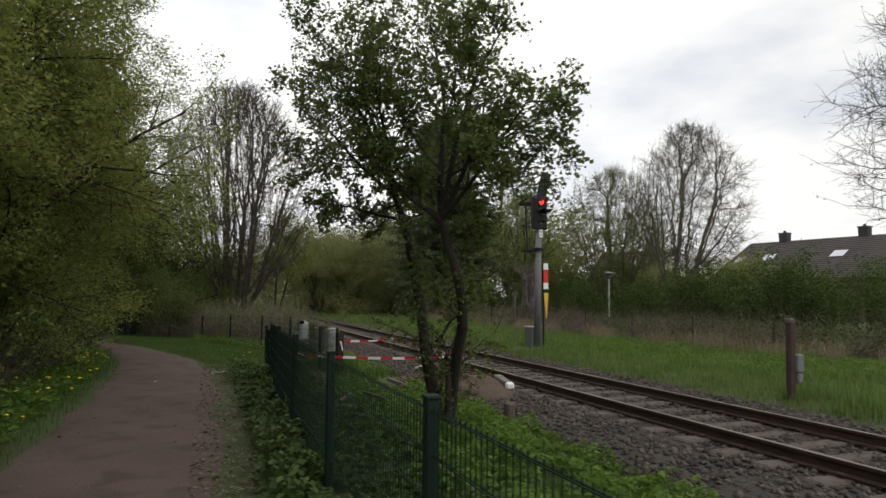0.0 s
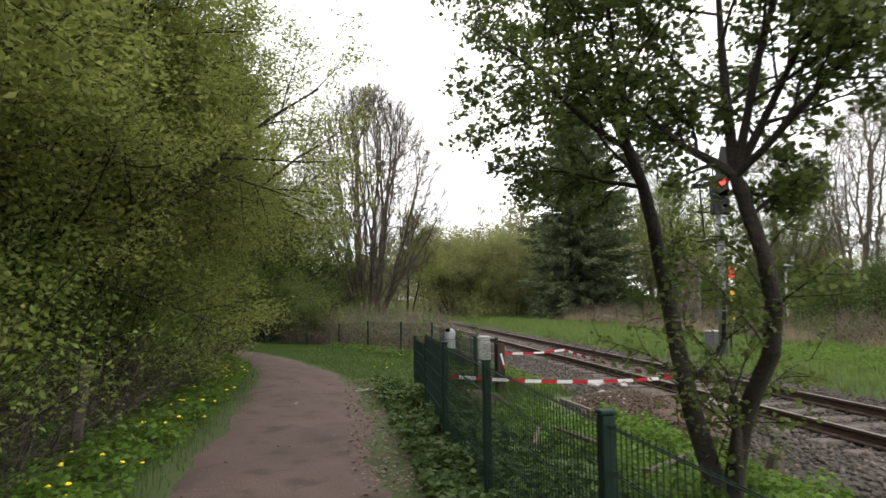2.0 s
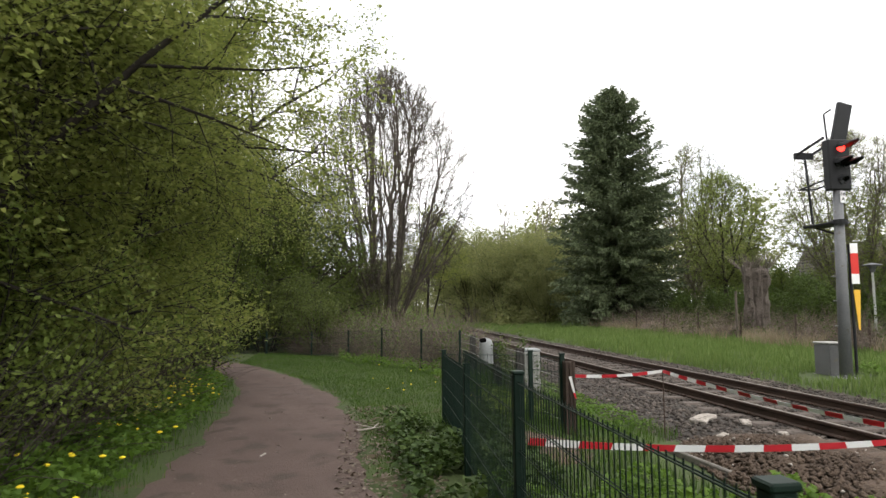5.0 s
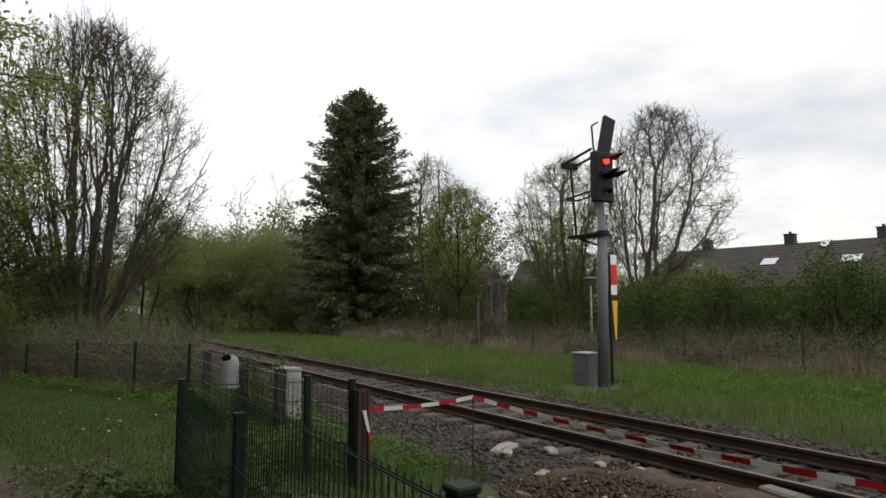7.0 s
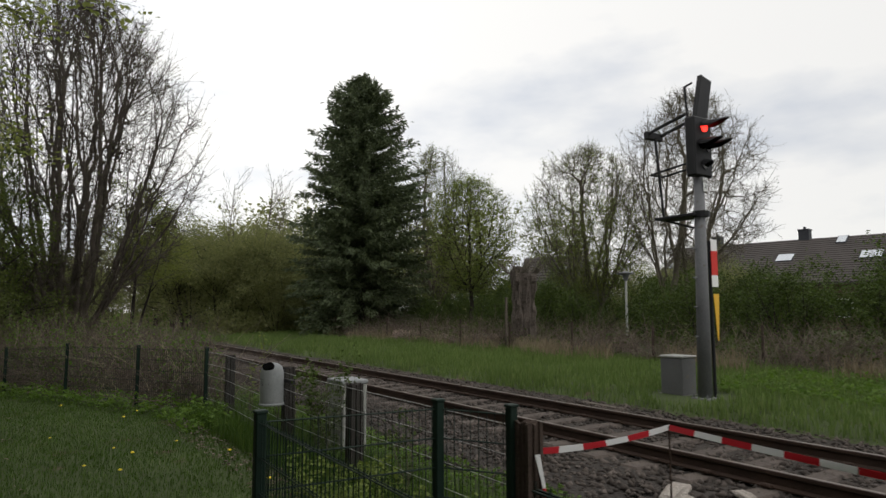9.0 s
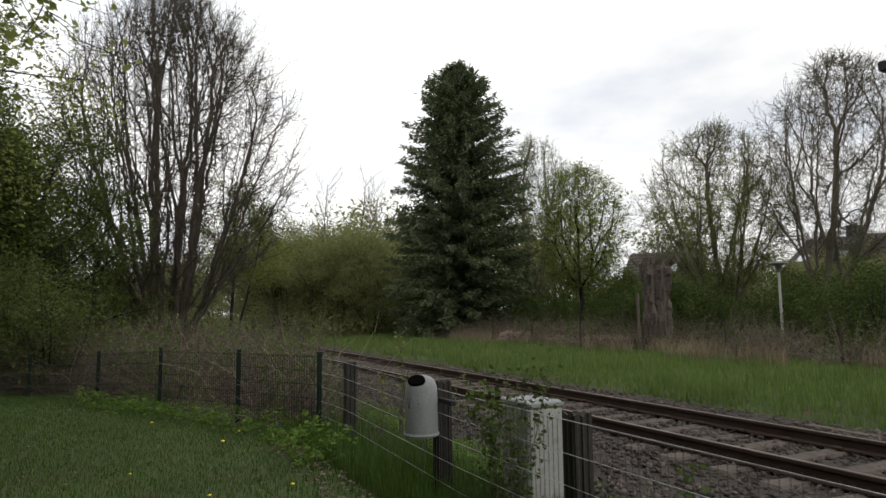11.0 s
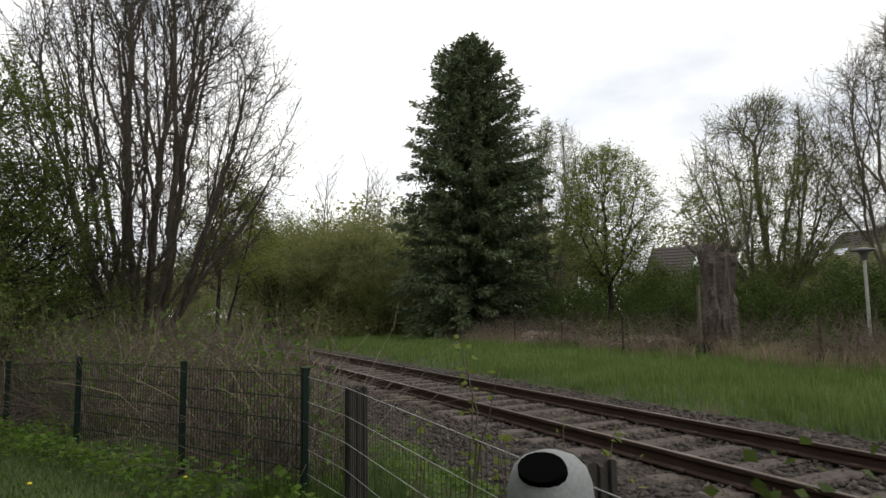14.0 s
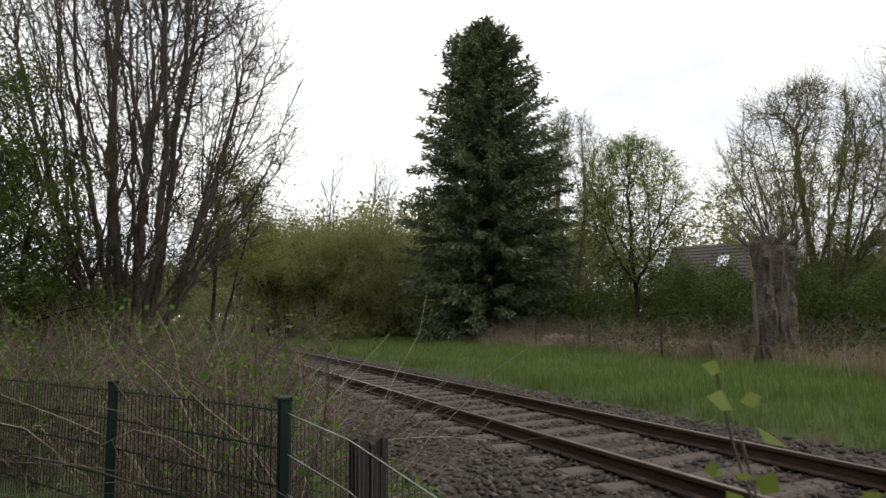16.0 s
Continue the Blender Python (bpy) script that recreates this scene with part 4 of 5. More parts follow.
# lamp post beyond the track
lp = empty("street_lamp", (19.4, 28.2, 0.2))
bm = B()
rod(bm, (0, 0, -0.2), (0, 0, 2.55), 0.05, 0.04, 10)
part("pole", bm, M_PALE, lp, "pale grey lamp pole")
bm = B()
lathe(bm, [(0.07, 2.5), (0.09, 2.55), (0.12, 2.72), (0.33, 2.76), (0.34, 2.79), (0.05, 2.86)], 16)
part("shade", bm, M_MAST, lp, "flat round grey lamp head", True)
tagged(lp, "small park lamp with flat round head", "street lamp")

# wire fence with thin stakes at the far verge
ff = empty("wire_fence", (0, 0, 0))
for k in range(12):
    x, y = 14.75 + 0.02 * k, 10.5 + 3.2 * k
    bm = B()
    rod(bm, (x, y, float(gz(x, y)) - 0.2), (x + 0.03, y, 1.15 + 0.1 * math.sin(k * 3.0)), 0.038, 0.034, 7)
    part("post", bm, M_WOODPOST, ff)
for z in (0.45, 0.8, 1.15):
    bm = B()
    rod(bm, (14.75, 8, z), (15.0, 48, z), 0.003, seg=4)
    part("wire", bm, M_RAIL, ff)
tagged(ff, "old wire fence on wooden posts along the verge", "fence")

# ---- houses beyond the trees ----
def house(name, at, rz, length, depth, eave, ridge, skylights, chimneys, label):
    """Ridge along local y; local -x faces the track."""
    h = empty(name, at, rz)
    bm = B()
    hd, hl = depth / 2, length / 2
    box(bm, (0, 0, eave / 2 - 0.1), (depth - 0.6, length - 0.2, eave + 0.2), 0.0)
    v = [bm.verts.new(p) for p in ((-hd + 0.3, -hl + 0.1, eave), (hd - 0.3, -hl + 0.1, eave), (0, -hl + 0.1, ridge - 0.2), (-hd + 0.3, hl - 0.1, eave), (hd - 0.3, hl - 0.1, eave), (0, hl - 0.1, ridge - 0.2))]
    bm.faces.new((v[0], v[1], v[2]))
    bm.faces.new((v[5], v[4], v[3]))
    part("wall", bm, M_BRICK, h)
    slope = math.atan2(ridge - eave, hd)
    run = math.hypot(hd, ridge - eave)
    bm = B()
    n = int(run / 0.34)
    prof = []
    for s in (-1, 1):
        side = []
        for k in range(n):
            f0, f1 = k / n, (k + 1) / n
            side.append((s * (hd + 0.25) * (1 - f0), eave + (ridge - eave) * f0 + 0.06))
            side.append((s * (hd + 0.25) * (1 - f1), eave + (ridge - eave) * f1 + 0.01))
        prof += side if s < 0 else side[::-1]
    prof += [(hd + 0.25, eave - 0.12), (0, ridge - 0.2), (-hd - 0.25, eave - 0.12)]
    lo = [bm.verts.new((x, -hl, z)) for x, z in prof]
    hi = [bm.verts.new((x, hl, z)) for x, z in prof]
    for k in range(len(prof)):
        m = (k + 1) % len(prof)
        bm.faces.new((lo[k], hi[k], hi[m], lo[m]))
    bm.faces.new(lo[::-1])
    bm.faces.new(hi)
    bmesh.ops.recalc_face_normals(bm, faces=bm.faces[:])
    roof = part("roof", bm, M_ROOF, h, "brown tiled roof in courses")
    for y, f, w in skylights:
        x, z = -hd * (1 - f), eave + (ridge - eave) * f + 0.09
        bm = B()
        box(bm, (0, 0, 0), (1.25, w + 0.12, 0.1), 0.01)
        fr = part("skylight", bm, M_LEAD, roof, "roof window in dark frame")
        fr.matrix_basis = pose(x, y, z, 0, -math.degrees(slope), 0)
        bm = B()
        box(bm, (0, 0, 0.06), (1.1, w, 0.02), 0.0)
        gl = part("skylight_pane", bm, M_GLASS, roof, "roof window pane reflecting the sky")
        gl.matrix_basis = pose(x, y, z, 0, -math.degrees(slope), 0)
    for y, hgt in chimneys:
        bm = B()
        box(bm, (0.1, y, ridge + hgt / 2 - 0.3), (0.75, 0.75, hgt + 0.6), 0.02)
        ch = part("chimney", bm, M_LEAD, h, "dark slate-clad chimney")
        bm = B()
        box(bm, (0.1, y, ridge + hgt + 0.04), (0.85, 0.85, 0.08), 0.01)
        rod(bm, (0.1, y, ridge + hgt), (0.1, y, ridge + hgt + 0.28), 0.13, 0.11, 10)
        part("chimney_pot", bm, M_LEAD, ch)
    for k in range(int(length / 3.2)):
        y = -hl + 1.8 + 3.2 * k
        bm = B()
        box(bm, (-hd + 0.28, y, 1.5), (0.1, 1.4, 1.3), 0.01)
        wf = part("window", bm, M_WHITE, h, "white framed window")
        bm = B()
        box(bm, (-hd + 0.225, y, 1.5), (0.02, 1.2, 1.1), 0.0)
        part("pane", bm, M_LENS, wf)
    return tagged(h, label, "house")


house("terraced_house", (51.3, 37.0, 0.2), 12.0, 22.0, 13.0, 3.2, 6.9, [(-4.1, 0.52, 1.3), (1.5, 0.54, 1.1), (7.4, 0.52, 1.1), (10.0, 0.5, 0.8), (-1.8, 0.9, 0.6)], [(-5.5, 0.7), (0.9, 0.7), (7.7, 0.7)], "long terrace with brown tiled roof, skylights and chimneys")
house("gabled_house", (38.2, 52.3, 0.2), 30.0, 5.5, 7.0, 2.8, 6.0, [(-1.0, 0.55, 0.7)], [], "brick house with steep brown roof behind trees")

# parked car far behind the bushes
car = empty("parked_car", (25.5, 57.0, 0.25), 25)
bm = B()
v0 = [(-2.1, 0.35), (-2.1, 0.85), (-1.3, 0.95), (-0.75, 1.45), (0.9, 1.48), (1.6, 0.98), (2.1, 0.85), (2.1, 0.35)]
a_ = [bm.verts.new((x, -0.85, z)) for x, z in v0]
b_ = [bm.verts.new((x, 0.85, z)) for x, z in v0]
bm.faces.new(a_)
bm.faces.new(b_[::-1])
for i in range(8):
    j = (i + 1) % 8
    bm.faces.new((a_[i], b_[i], b_[j], a_[j]))
bmesh.ops.recalc_face_normals(bm, faces=bm.faces[:])
bmesh.ops.bevel(bm, geom=bm.edges[:], offset=0.06, segments=2, affect="EDGES")
part("body", bm, M_WHITE, car, smooth=True)
for s in (-1, 1):
    bm = B()
    box(bm, (0.05, s * 0.86, 1.2), (1.6, 0.01, 0.36), 0.0)
    part("window", bm, M_LENS, car)
    for x in (-1.35, 1.3):
        bm = B()
        rod(bm, (x, s * 0.78, 0.32), (x, s * 0.9, 0.32), 0.32, seg=16)
        part("wheel", bm, M_BLACK, car)
tagged(car, "white parked car glimpsed behind the bushes", "car")

# ---- trees ----
def z_at(x, y):
    return float(gz(x, y))


# small tree with several stems just inside the fence
def small_tree():
    rr = np.random.default_rng(11)
    root = empty("small_tree", (2.36, 6.66, z_at(2.36, 6.66)))
    w, tips = Wood(), []
    left = [(0.08, 0.05, -0.1), (0.06, 0.14, 0.4), (0.02, 0.27, 0.75), (-0.02, 0.33, 1.05), (-0.02, 0.42, 1.3), (-0.06, 0.44, 1.6), (-0.12, 0.44, 1.9), (-0.21, 0.36, 2.2), (-0.30, 0.32, 2.5), (-0.39, 0.36, 2.8)]
    right = [(0.12, 0.08, -0.1), (0.22, 0.12, 0.45), (0.20, -0.02, 0.8), (0.15, -0.22, 1.02), (0.12, -0.46, 1.3), (0.06, -0.60, 1.6), (-0.03, -0.66, 1.9), (-0.13, -0.68, 2.15), (-0.20, -0.66, 2.4)]
    stub = [(0.12, 0.02, -0.1), (0.13, -0.04, 0.4), (0.1, -0.1, 0.75), (0.07, -0.12, 1.0)]
    hook = [(0.02, 0.33, 1.05), (0.14, 0.26, 1.17), (0.24, 0.22, 1.35), (0.26, 0.22, 1.7)]
    for pts, r0, r1 in ((left, 0.080, 0.042), (right, 0.074, 0.042), (stub, 0.05, 0.025), (hook, 0.024, 0.014)):
        w.add(pts, r0, r1, 9)
    spec = [(9, 0.12, 50, 0.55, 0.09, 0.01, 7), (7, 0.15, 46, 0.55, 0.14, -0.03, 5), (5, 0.12, 45, 0.55, 0.16, -0.06, 4), (0, 0, 0, 0, 0.15, -0.1, 3)]
    limbs = ((left[9], (-0.40, 0.15, 1), 2.2, 0.036), (left[9], (0.0, 0.35, 1), 2.3, 0.036), (left[9], (-1.0, 0.35, 0.65), 1.6, 0.028), (left[9], (-0.4, -0.45, 1.0), 1.5, 0.028),
             (left[8], (0.0, 0.9, 0.7), 1.2, 0.024), (left[8], (-1.0, 0.45, 0.40), 1.0, 0.02),
             (right[8], (-0.65, 0.30, 0.75), 0.85, 0.036), (right[8], (-0.05, 0.1, 1), 2.3, 0.038), (right[8], (0.22, -0.9, 0.60), 1.6, 0.026), (right[8], (0.40, -0.3, 1.0), 1.35, 0.032),
             (right[8], (0.2, -0.5, 1), 2.1, 0.032), (right[7], (0.75, 0.05, 0.35), 0.55, 0.016))
    for p, d, length, r in limbs:
        grow(rr, w, tips, p, d, length, r, spec)
    for p in (left[2], left[3], left[5], right[2], right[4], right[5], stub[2], stub[3], hook[2], hook[3], left[1], right[6]):
        for q in range(2):
            grow(rr, w, tips, p, (rr.normal(0, 0.7), rr.normal(0, 0.7), 0.8), 0.7, 0.008, spec[2:])
    part("trunk", w.mesh("trunk"), M_BARK, root, smooth=True)
    part("crown", leaf_mesh(rr, "crown", along(rr, tips, 33000, 0.04), 0.045, 0.3, 0.8), M_LEAF, root)
    tagged(root, "small multi-stemmed tree with fresh green leaves", "tree")


small_tree()

# bare broom-shaped tree with a thick clustered trunk
feet = []
for k in range(13):
    a, lean = 2 * math.pi * k / 13 + 0.3 * math.sin(k * 4.1), (0.10, 0.30, 0.60)[k % 3]
    feet.append((0.46 * math.cos(a), 0.42 * math.sin(a), (lean * math.cos(a), lean * math.sin(a), 1)))
crown_tree("broom_tree", (1.55, 41.1, -0.1), 32, feet, (6800, (0, 0), 5.4, 1.8, 7.8, 14.9, 0.48), 0.0082, 30000, 0.065, 0.06, M_BARK2, M_BUD, "tall broom-shaped tree, nearly bare in early spring", share=0.26)


tree("leafy_tree", (4.0, 42.6, 0.0), 36, [(0, 0, (0.10, 0, 1), 7.0, 0.09), (0.2, 0.1, (0.28, 0.1, 1), 6.4, 0.07)],
     [(14, 0.4, 55, 0.36, 0.06, 0.0, 8), (8, 0.15, 44, 0.5, 0.1, 0.0, 5), (5, 0.15, 42, 0.5, 0.12, 0.0, 3)],
     16000, 0.085, 0.14, M_BARK, M_HEDGE, "small tree in fresh green leaf beside the broom tree", thin=0.006)


def spruce(at, height, radius, seed, label):
    rr = np.random.default_rng(seed)
    root = empty("spruce", at)
    w = Wood(5)
    w.add([(0, 0, -0.2), (0.05, 0, height * 0.5), (0, 0, height)], 0.28, 0.03, 9)
    pos, dirs = [], []
    tiers = 62
    for k in range(tiers):
        f = (k + 0.5) / tiers
        z = 0.5 + (height - 0.7) * f
        R = radius * min(1.0, 1.3 * (1 - f) ** 0.5) * (0.9 + 0.2 * rr.random()) + 0.1
        for j in range(int(18 - 5 * f)):
            a = rr.uniform(0, 2 * np.pi)
            L = R * rr.uniform(0.5, 1.18)
            d = np.array((math.cos(a), math.sin(a), 0.05 + 0.5 * f))
            pts = limb(rr, (0, 0, z), d, L, 5, 0.05, -0.05 + 0.03 * f)
            pts[-1, 2] += 0.1
            w.add(pts, 0.03, 0.008, 3)
            m = int(40 + 110 * L / radius)
            q = rr.random(m) ** 0.6 * 5
            i = np.minimum(q.astype(int), 4)
            c = pts[i] + (pts[i + 1] - pts[i]) * (q - i)[:, None]
            pos.append(c + rr.normal(0, 0.1, c.shape) * (1, 1, 0.7))
            sd = np.tile(unit(pts[-1] - pts[0]), (m, 1)) + rr.normal(0, 0.55, c.shape)
            sd[:, 2] -= 0.5
            dirs.append(sd)
    c, d = np.concatenate(pos), np.concatenate(dirs)
    d /= np.linalg.norm(d, axis=1)[:, None]
    s = np.cross(d, rr.normal(0, 1, d.shape))
    s /= np.linalg.norm(s, axis=1)[:, None]
    L = rr.uniform(0.14, 0.38, (len(c), 1))
    v = np.stack([c, c + d * L * 0.5 + s * 0.042, c + d * L, c + d * L * 0.5 - s * 0.042], 1).reshape(-1, 3)
    part("trunk", w.mesh("trunk"), M_BARK, root)
    part("crown", fast_mesh("crown", v, np.arange(len(v)).reshape(-1, 4)), M_NEEDLE, root)
    return tagged(root, label, "tree")


spruce((16.75, 46.0, 0.1), 15.6, 3.65, 41, "tall dark green spruce beside the track")

crown_tree("bare_tree", (25.6, 30.9, 0.2), 55, [(0, 0, (0.05, 0, 1)), (0.1, 0.1, (0.3, -0.1, 1)), (-0.1, 0, (-0.15, 0.1, 1))], (3800, (0.9, -0.6), 4.0, 3.2, 6.6, 11.7, 0.5), 0.0068,
           12000, 0.06, 0.06, M_TWIG, M_BUD, "tall bare tree with reddish spring buds", share=0.34)
crown_tree("budding_tree", (24.4, 35.0, 0.2), 52, [(0, 0, (0, 0, 1)), (0.2, 0, (0.5, 0.1, 1)), (-0.2, 0, (-0.5, 0, 1)), (0, -0.2, (0, -0.5, 1)), (0, 0.2, (0.1, 0.5, 1))], (3400, (0, 0), 3.8, 2.0, 6.2, 9.8, 0.5), 0.0068,
           40000, 0.07, 0.08, M_TWIG, M_PALELEAF, "spreading tree with yellow-green new leaves", share=0.32, bare_above=7.0)
crown_tree("young_tree", (21.2, 41.0, 0.2), 53, [(0, 0, (0, 0, 1))], (1700, (0, 0), 3.0, 2.4, 5.4, 9.0), 0.0055,
           28000, 0.085, 0.09, M_BARK, M_PALELEAF, "slender young tree with bright green leaves", share=0.34)
crown_tree("bare_tree", (24.0, 49.5, 0.2), 54, [(0, 0, (0.05, 0, 1)), (0.2, 0, (0.25, 0.1, 1))], (2400, (0, 0), 3.4, 2.2, 8.0, 12.8, 0.5), 0.008,
           14000, 0.085, 0.08, M_TWIG, M_PALELEAF, "light tree with sparse pale leaves behind the spruce")
for k, (x, y, s) in enumerate(((14.6, 59.0, 11.6), (12.6, 60.5, 11.2), (16.2, 60.0, 10.8))):
    tree("birch", (x, y, 0.0), 61 + k, [(0, 0, (0.02, 0, 1), s, 0.10), (0.2, 0.1, (0.08, 0.02, 1), s * 0.9, 0.08)],
         [(15, 0.3, 30, 0.30, 0.03, 0.05, 8), (7, 0.2, 32, 0.45, 0.08, 0.05, 4), (4, 0.2, 30, 0.5, 0.1, 0.03, 3)],
         0, 0.1, 0.1, M_TWIG, M_BUD, "slim bare birch rising above the bushes", thin=0.012)

BUSH = [(8, 0.12, 50, 0.62, 0.09, 0.02, 6), (7, 0.15, 45, 0.55, 0.12, 0.01, 4), (3, 0.15, 42, 0.55, 0.14, 0.0, 3)]
SMALL_BUSH = [(6, 0.12, 50, 0.62, 0.09, 0.02, 5), (5, 0.15, 45, 0.55, 0.12, 0.01, 3), (2, 0.15, 42, 0.55, 0.14, 0.0, 2)]


def bush_stems(seed, n, spread, length, r):
    rr = np.random.default_rng(seed)
    out = []
    for k in range(n):
        a = rr.uniform(0, 2 * np.pi)
        t = rr.uniform(0.1, spread)
        out.append((0.3 * math.cos(a), 0.3 * math.sin(a), (t * math.cos(a), t * math.sin(a), 1), length * rr.uniform(0.75, 1.15), r))
    return out


willow = tree("willow_bush", (12.3, 56.5, 0), 71, bush_stems(71, 10, 0.6, 6.4, 0.07), BUSH, 26000, 0.13, 0.26, M_BARK, M_WILLOW, "large willow bush with pale olive spring leaves", "trackside willows", "bush")
for x, y, rz, s in ((10.4, 62, 80, 1.15), (15.0, 56.5, 160, 1.0), (11.5, 70, 200, 1.25), (16.5, 64, 20, 1.2), (9.9, 76, 310, 1.1), (19.5, 58, 100, 0.85), (12.5, 86, 40, 1.2), (10.2, 66, 15, 1.0), (18.2, 53.5, 15, 0.7), (11.6, 57.5, 300, 0.9), (13.9, 60.5, 33, 1.1), (22.5, 60, 270, 1.0), (9.4, 108, 140, 0.8), (20, 74, 220, 1.2), (27, 64, 60, 1.0), (36, 35, 60, 0.65), (39.5, 42, 160, 0.7), (32, 41, 250, 0.6), (13.8, 52.5, 250, 0.62)):
    put(willow, x, y, rz, s)

bush = tree("green_bush", (21.5, 19.0, 0.2), 81, bush_stems(81, 10, 0.9, 2.7, 0.04), SMALL_BUSH, 6500, 0.115, 0.15, M_BARK, M_BUSH, "dense green hawthorn bush beyond the verge", "verge bushes", "bush")
for k, (x, y, s) in enumerate(((20.2, 22.4, 1.05), (23.5, 15.2, 1.1), (19.6, 25.6, 0.95), (23.8, 21.5, 1.2), (26.5, 18, 1.2), (21.5, 28.8, 0.95), (20.0, 31.5, 0.9), (22.3, 35.0, 0.95), (25.5, 26, 1.15), (19.6, 37.2, 0.8), (20.2, 44.5, 0.8), (25.5, 40.5, 1.1), (28, 33, 1.2), (22.5, 12.0, 1.0), (29.5, 44.5, 1.2), (23.5, 46, 0.9), (19.5, 52, 0.8), (31, 23, 1.3), (24, 8.5, 1.1), (28, 12, 1.3), (33, 50, 1.3), (29, 52, 1.2), (34, 38, 1.3), (36, 30, 1.2), (27, 22, 1.0), (24.5, 29, 1.1), (27.5, 28.5, 1.1), (30, 30, 1.2), (31.5, 36, 1.2), (27, 37, 1.1), (23, 39.5, 1.0), (22, 49, 1.0), (26, 49.5, 1.1), (29, 48, 1.2), (33, 44, 1.3), (38, 44, 1.4), (40, 36, 1.4), (18.8, 41, 0.8), (18.9, 34.2, 0.8), (36, 48, 1.3), (19, 48.5, 0.9), (32.0, 46.8, 1.6), (30.2, 49.5, 1.6))):
    put(bush, x, y, 47 * k, s * 0.8)
ever = tree("evergreen_bush", (26.3, 43.0, 0.2), 83, bush_stems(83, 7, 0.35, 3.2, 0.05), BUSH, 9000, 0.10, 0.12, M_BARK, M_WOODS, "dense upright evergreen bush beside the garden", "", "bush")

# pollarded trunk
rng = np.random.default_rng(91)
bm = B()
for ox, oy, wide, tall, lean in ((-0.12, 0.05, 0.28, 3.2, -0.04), (0.14, -0.05, 0.30, 3.02, 0.04)):
    rings = []
    for k in range(19):
        f = k / 18
        r0 = wide * (1.12 - 0.22 * math.sin(f * 2.6)) + (0.07 * math.sin((f - 0.74) / 0.26 * math.pi) if f > 0.74 else 0) - (0.10 if k == 18 else 0)
        ring = []
        for i in range(22):
            a = 2 * math.pi * i / 22
            r = r0 * (1 + 0.10 * math.sin(a * 5 + f * 2.2) + 0.06 * math.sin(a * 9 + 3 * f)) + 0.12 * noise.noise(Vector((3 * math.cos(a) + ox * 9, 3 * math.sin(a), f * 7))) + 0.07 * noise.noise(Vector((9 * math.cos(a), 9 * math.sin(a), f * 5)))
            ring.append(bm.verts.new((ox + lean * f + r * math.cos(a), oy + r * math.sin(a), -0.2 + tall * f + (0.08 * noise.noise(Vector((a * 3, ox, 1))) if k > 15 else 0))))
        rings.append(ring)
    for p, q in zip(rings, rings[1:]):
        for i in range(22):
            bm.faces.new((p[i], p[(i + 1) % 22], q[(i + 1) % 22], q[i]))
    bm.faces.new(rings[-1])
pol = empty("pollard_willow", (15.75, 29.95, 0.2))
M_POLL = mat("fissured_willow_bark", (0.062, 0.050, 0.042), (0.125, 0.104, 0.088), 0.95, 1.5, 18, 1.0, dist=0.05, c=(0.05, 0.04, 0.032), wear=0.08)
part("trunk", bm, M_POLL, pol, "thick fissured pollard trunk")
w, tips = Wood(4), []
for k in range(120):
    a = rng.uniform(0, 2 * np.pi)
    pts = limb(rng, ((-0.31 if k % 2 else 0.27) + 0.34 * math.cos(a), 0.34 * math.sin(a), 2.75), (0.7 * math.cos(a), 0.7 * math.sin(a), 0.8), rng.uniform(0.3, 0.9), 3, 0.15, 0.05)
    w.add(pts, 0.012, 0.004)
tagged(part("shoots", w.mesh("shoots"), M_TWIG, pol, "short bare shoots on the pollard head"), kind="stuff")
tagged(pol, "pollarded willow trunk cut off at head height", "tree trunk")
bm = B()
rod(bm, (14.72, 29.7, 0.0), (14.74, 29.7, 2.05), 0.05, 0.045, 8)
tagged(part("grey_pole", bm, M_GREYWOOD), "plain grey wooden pole in the verge", "pole")

# hedge trees along the path
HEDGE = [(22, 0.08, 58, 0.44, 0.07, 0.02, 8), (8, 0.12, 46, 0.55, 0.11, 0.02, 4), (3, 0.12, 44, 0.52, 0.14, -0.01, 4), (0, 0, 0, 0, 0.14, -0.03, 3)]
h1 = tree("hedge_tree", (-5.6, 10.0, 0.05), 101, [(0, 0, (0.10, 0, 1), 8.8, 0.13), (0.5, 0.6, (0.28, 0.1, 1), 7.6, 0.10), (0.2, -0.6, (0.22, -0.2, 1), 5.6, 0.08)],
          HEDGE, 100000, 0.068, 0.13, M_BARK, M_HEDGE, "leafy hornbeam in olive spring green beside the path", "trees along the path")
h2 = tree("hedge_tree", (-5.4, 13.4, 0.0), 102, [(0, 0, (0.16, 0.1, 1), 8.4, 0.12), (-0.4, -0.5, (0.05, -0.15, 1), 9.0, 0.12), (0.6, 0.2, (0.35, 0.2, 1), 5.0, 0.07)],
          HEDGE, 100000, 0.068, 0.13, M_BARK, M_HEDGE, "leafy hornbeam in olive spring green beside the path", "trees along the path")
for ob, x, y, rz, s in ((h1, -5.5, 16.6, 25, 1.1), (h2, -6.1, 19.9, -30, 1.0), (h1, -7.9, 23.4, 200, 1.0), (h2, -6.0, 6.4, 15, 1.1), (h1, -5.8, 2.8, -20, 0.95), (h2, -10.4, 27.0, 120, 1.0), (h1, -9.4, 18, 90, 1.1), (h2, -6.2, -1.0, 60, 1.0), (h1, -6.9, 8.2, 140, 1.3), (h2, -7.0, 11.8, 170, 1.3), (h1, -7.2, 15.0, 75, 1.3)):
    put(ob, x, y, rz, s)
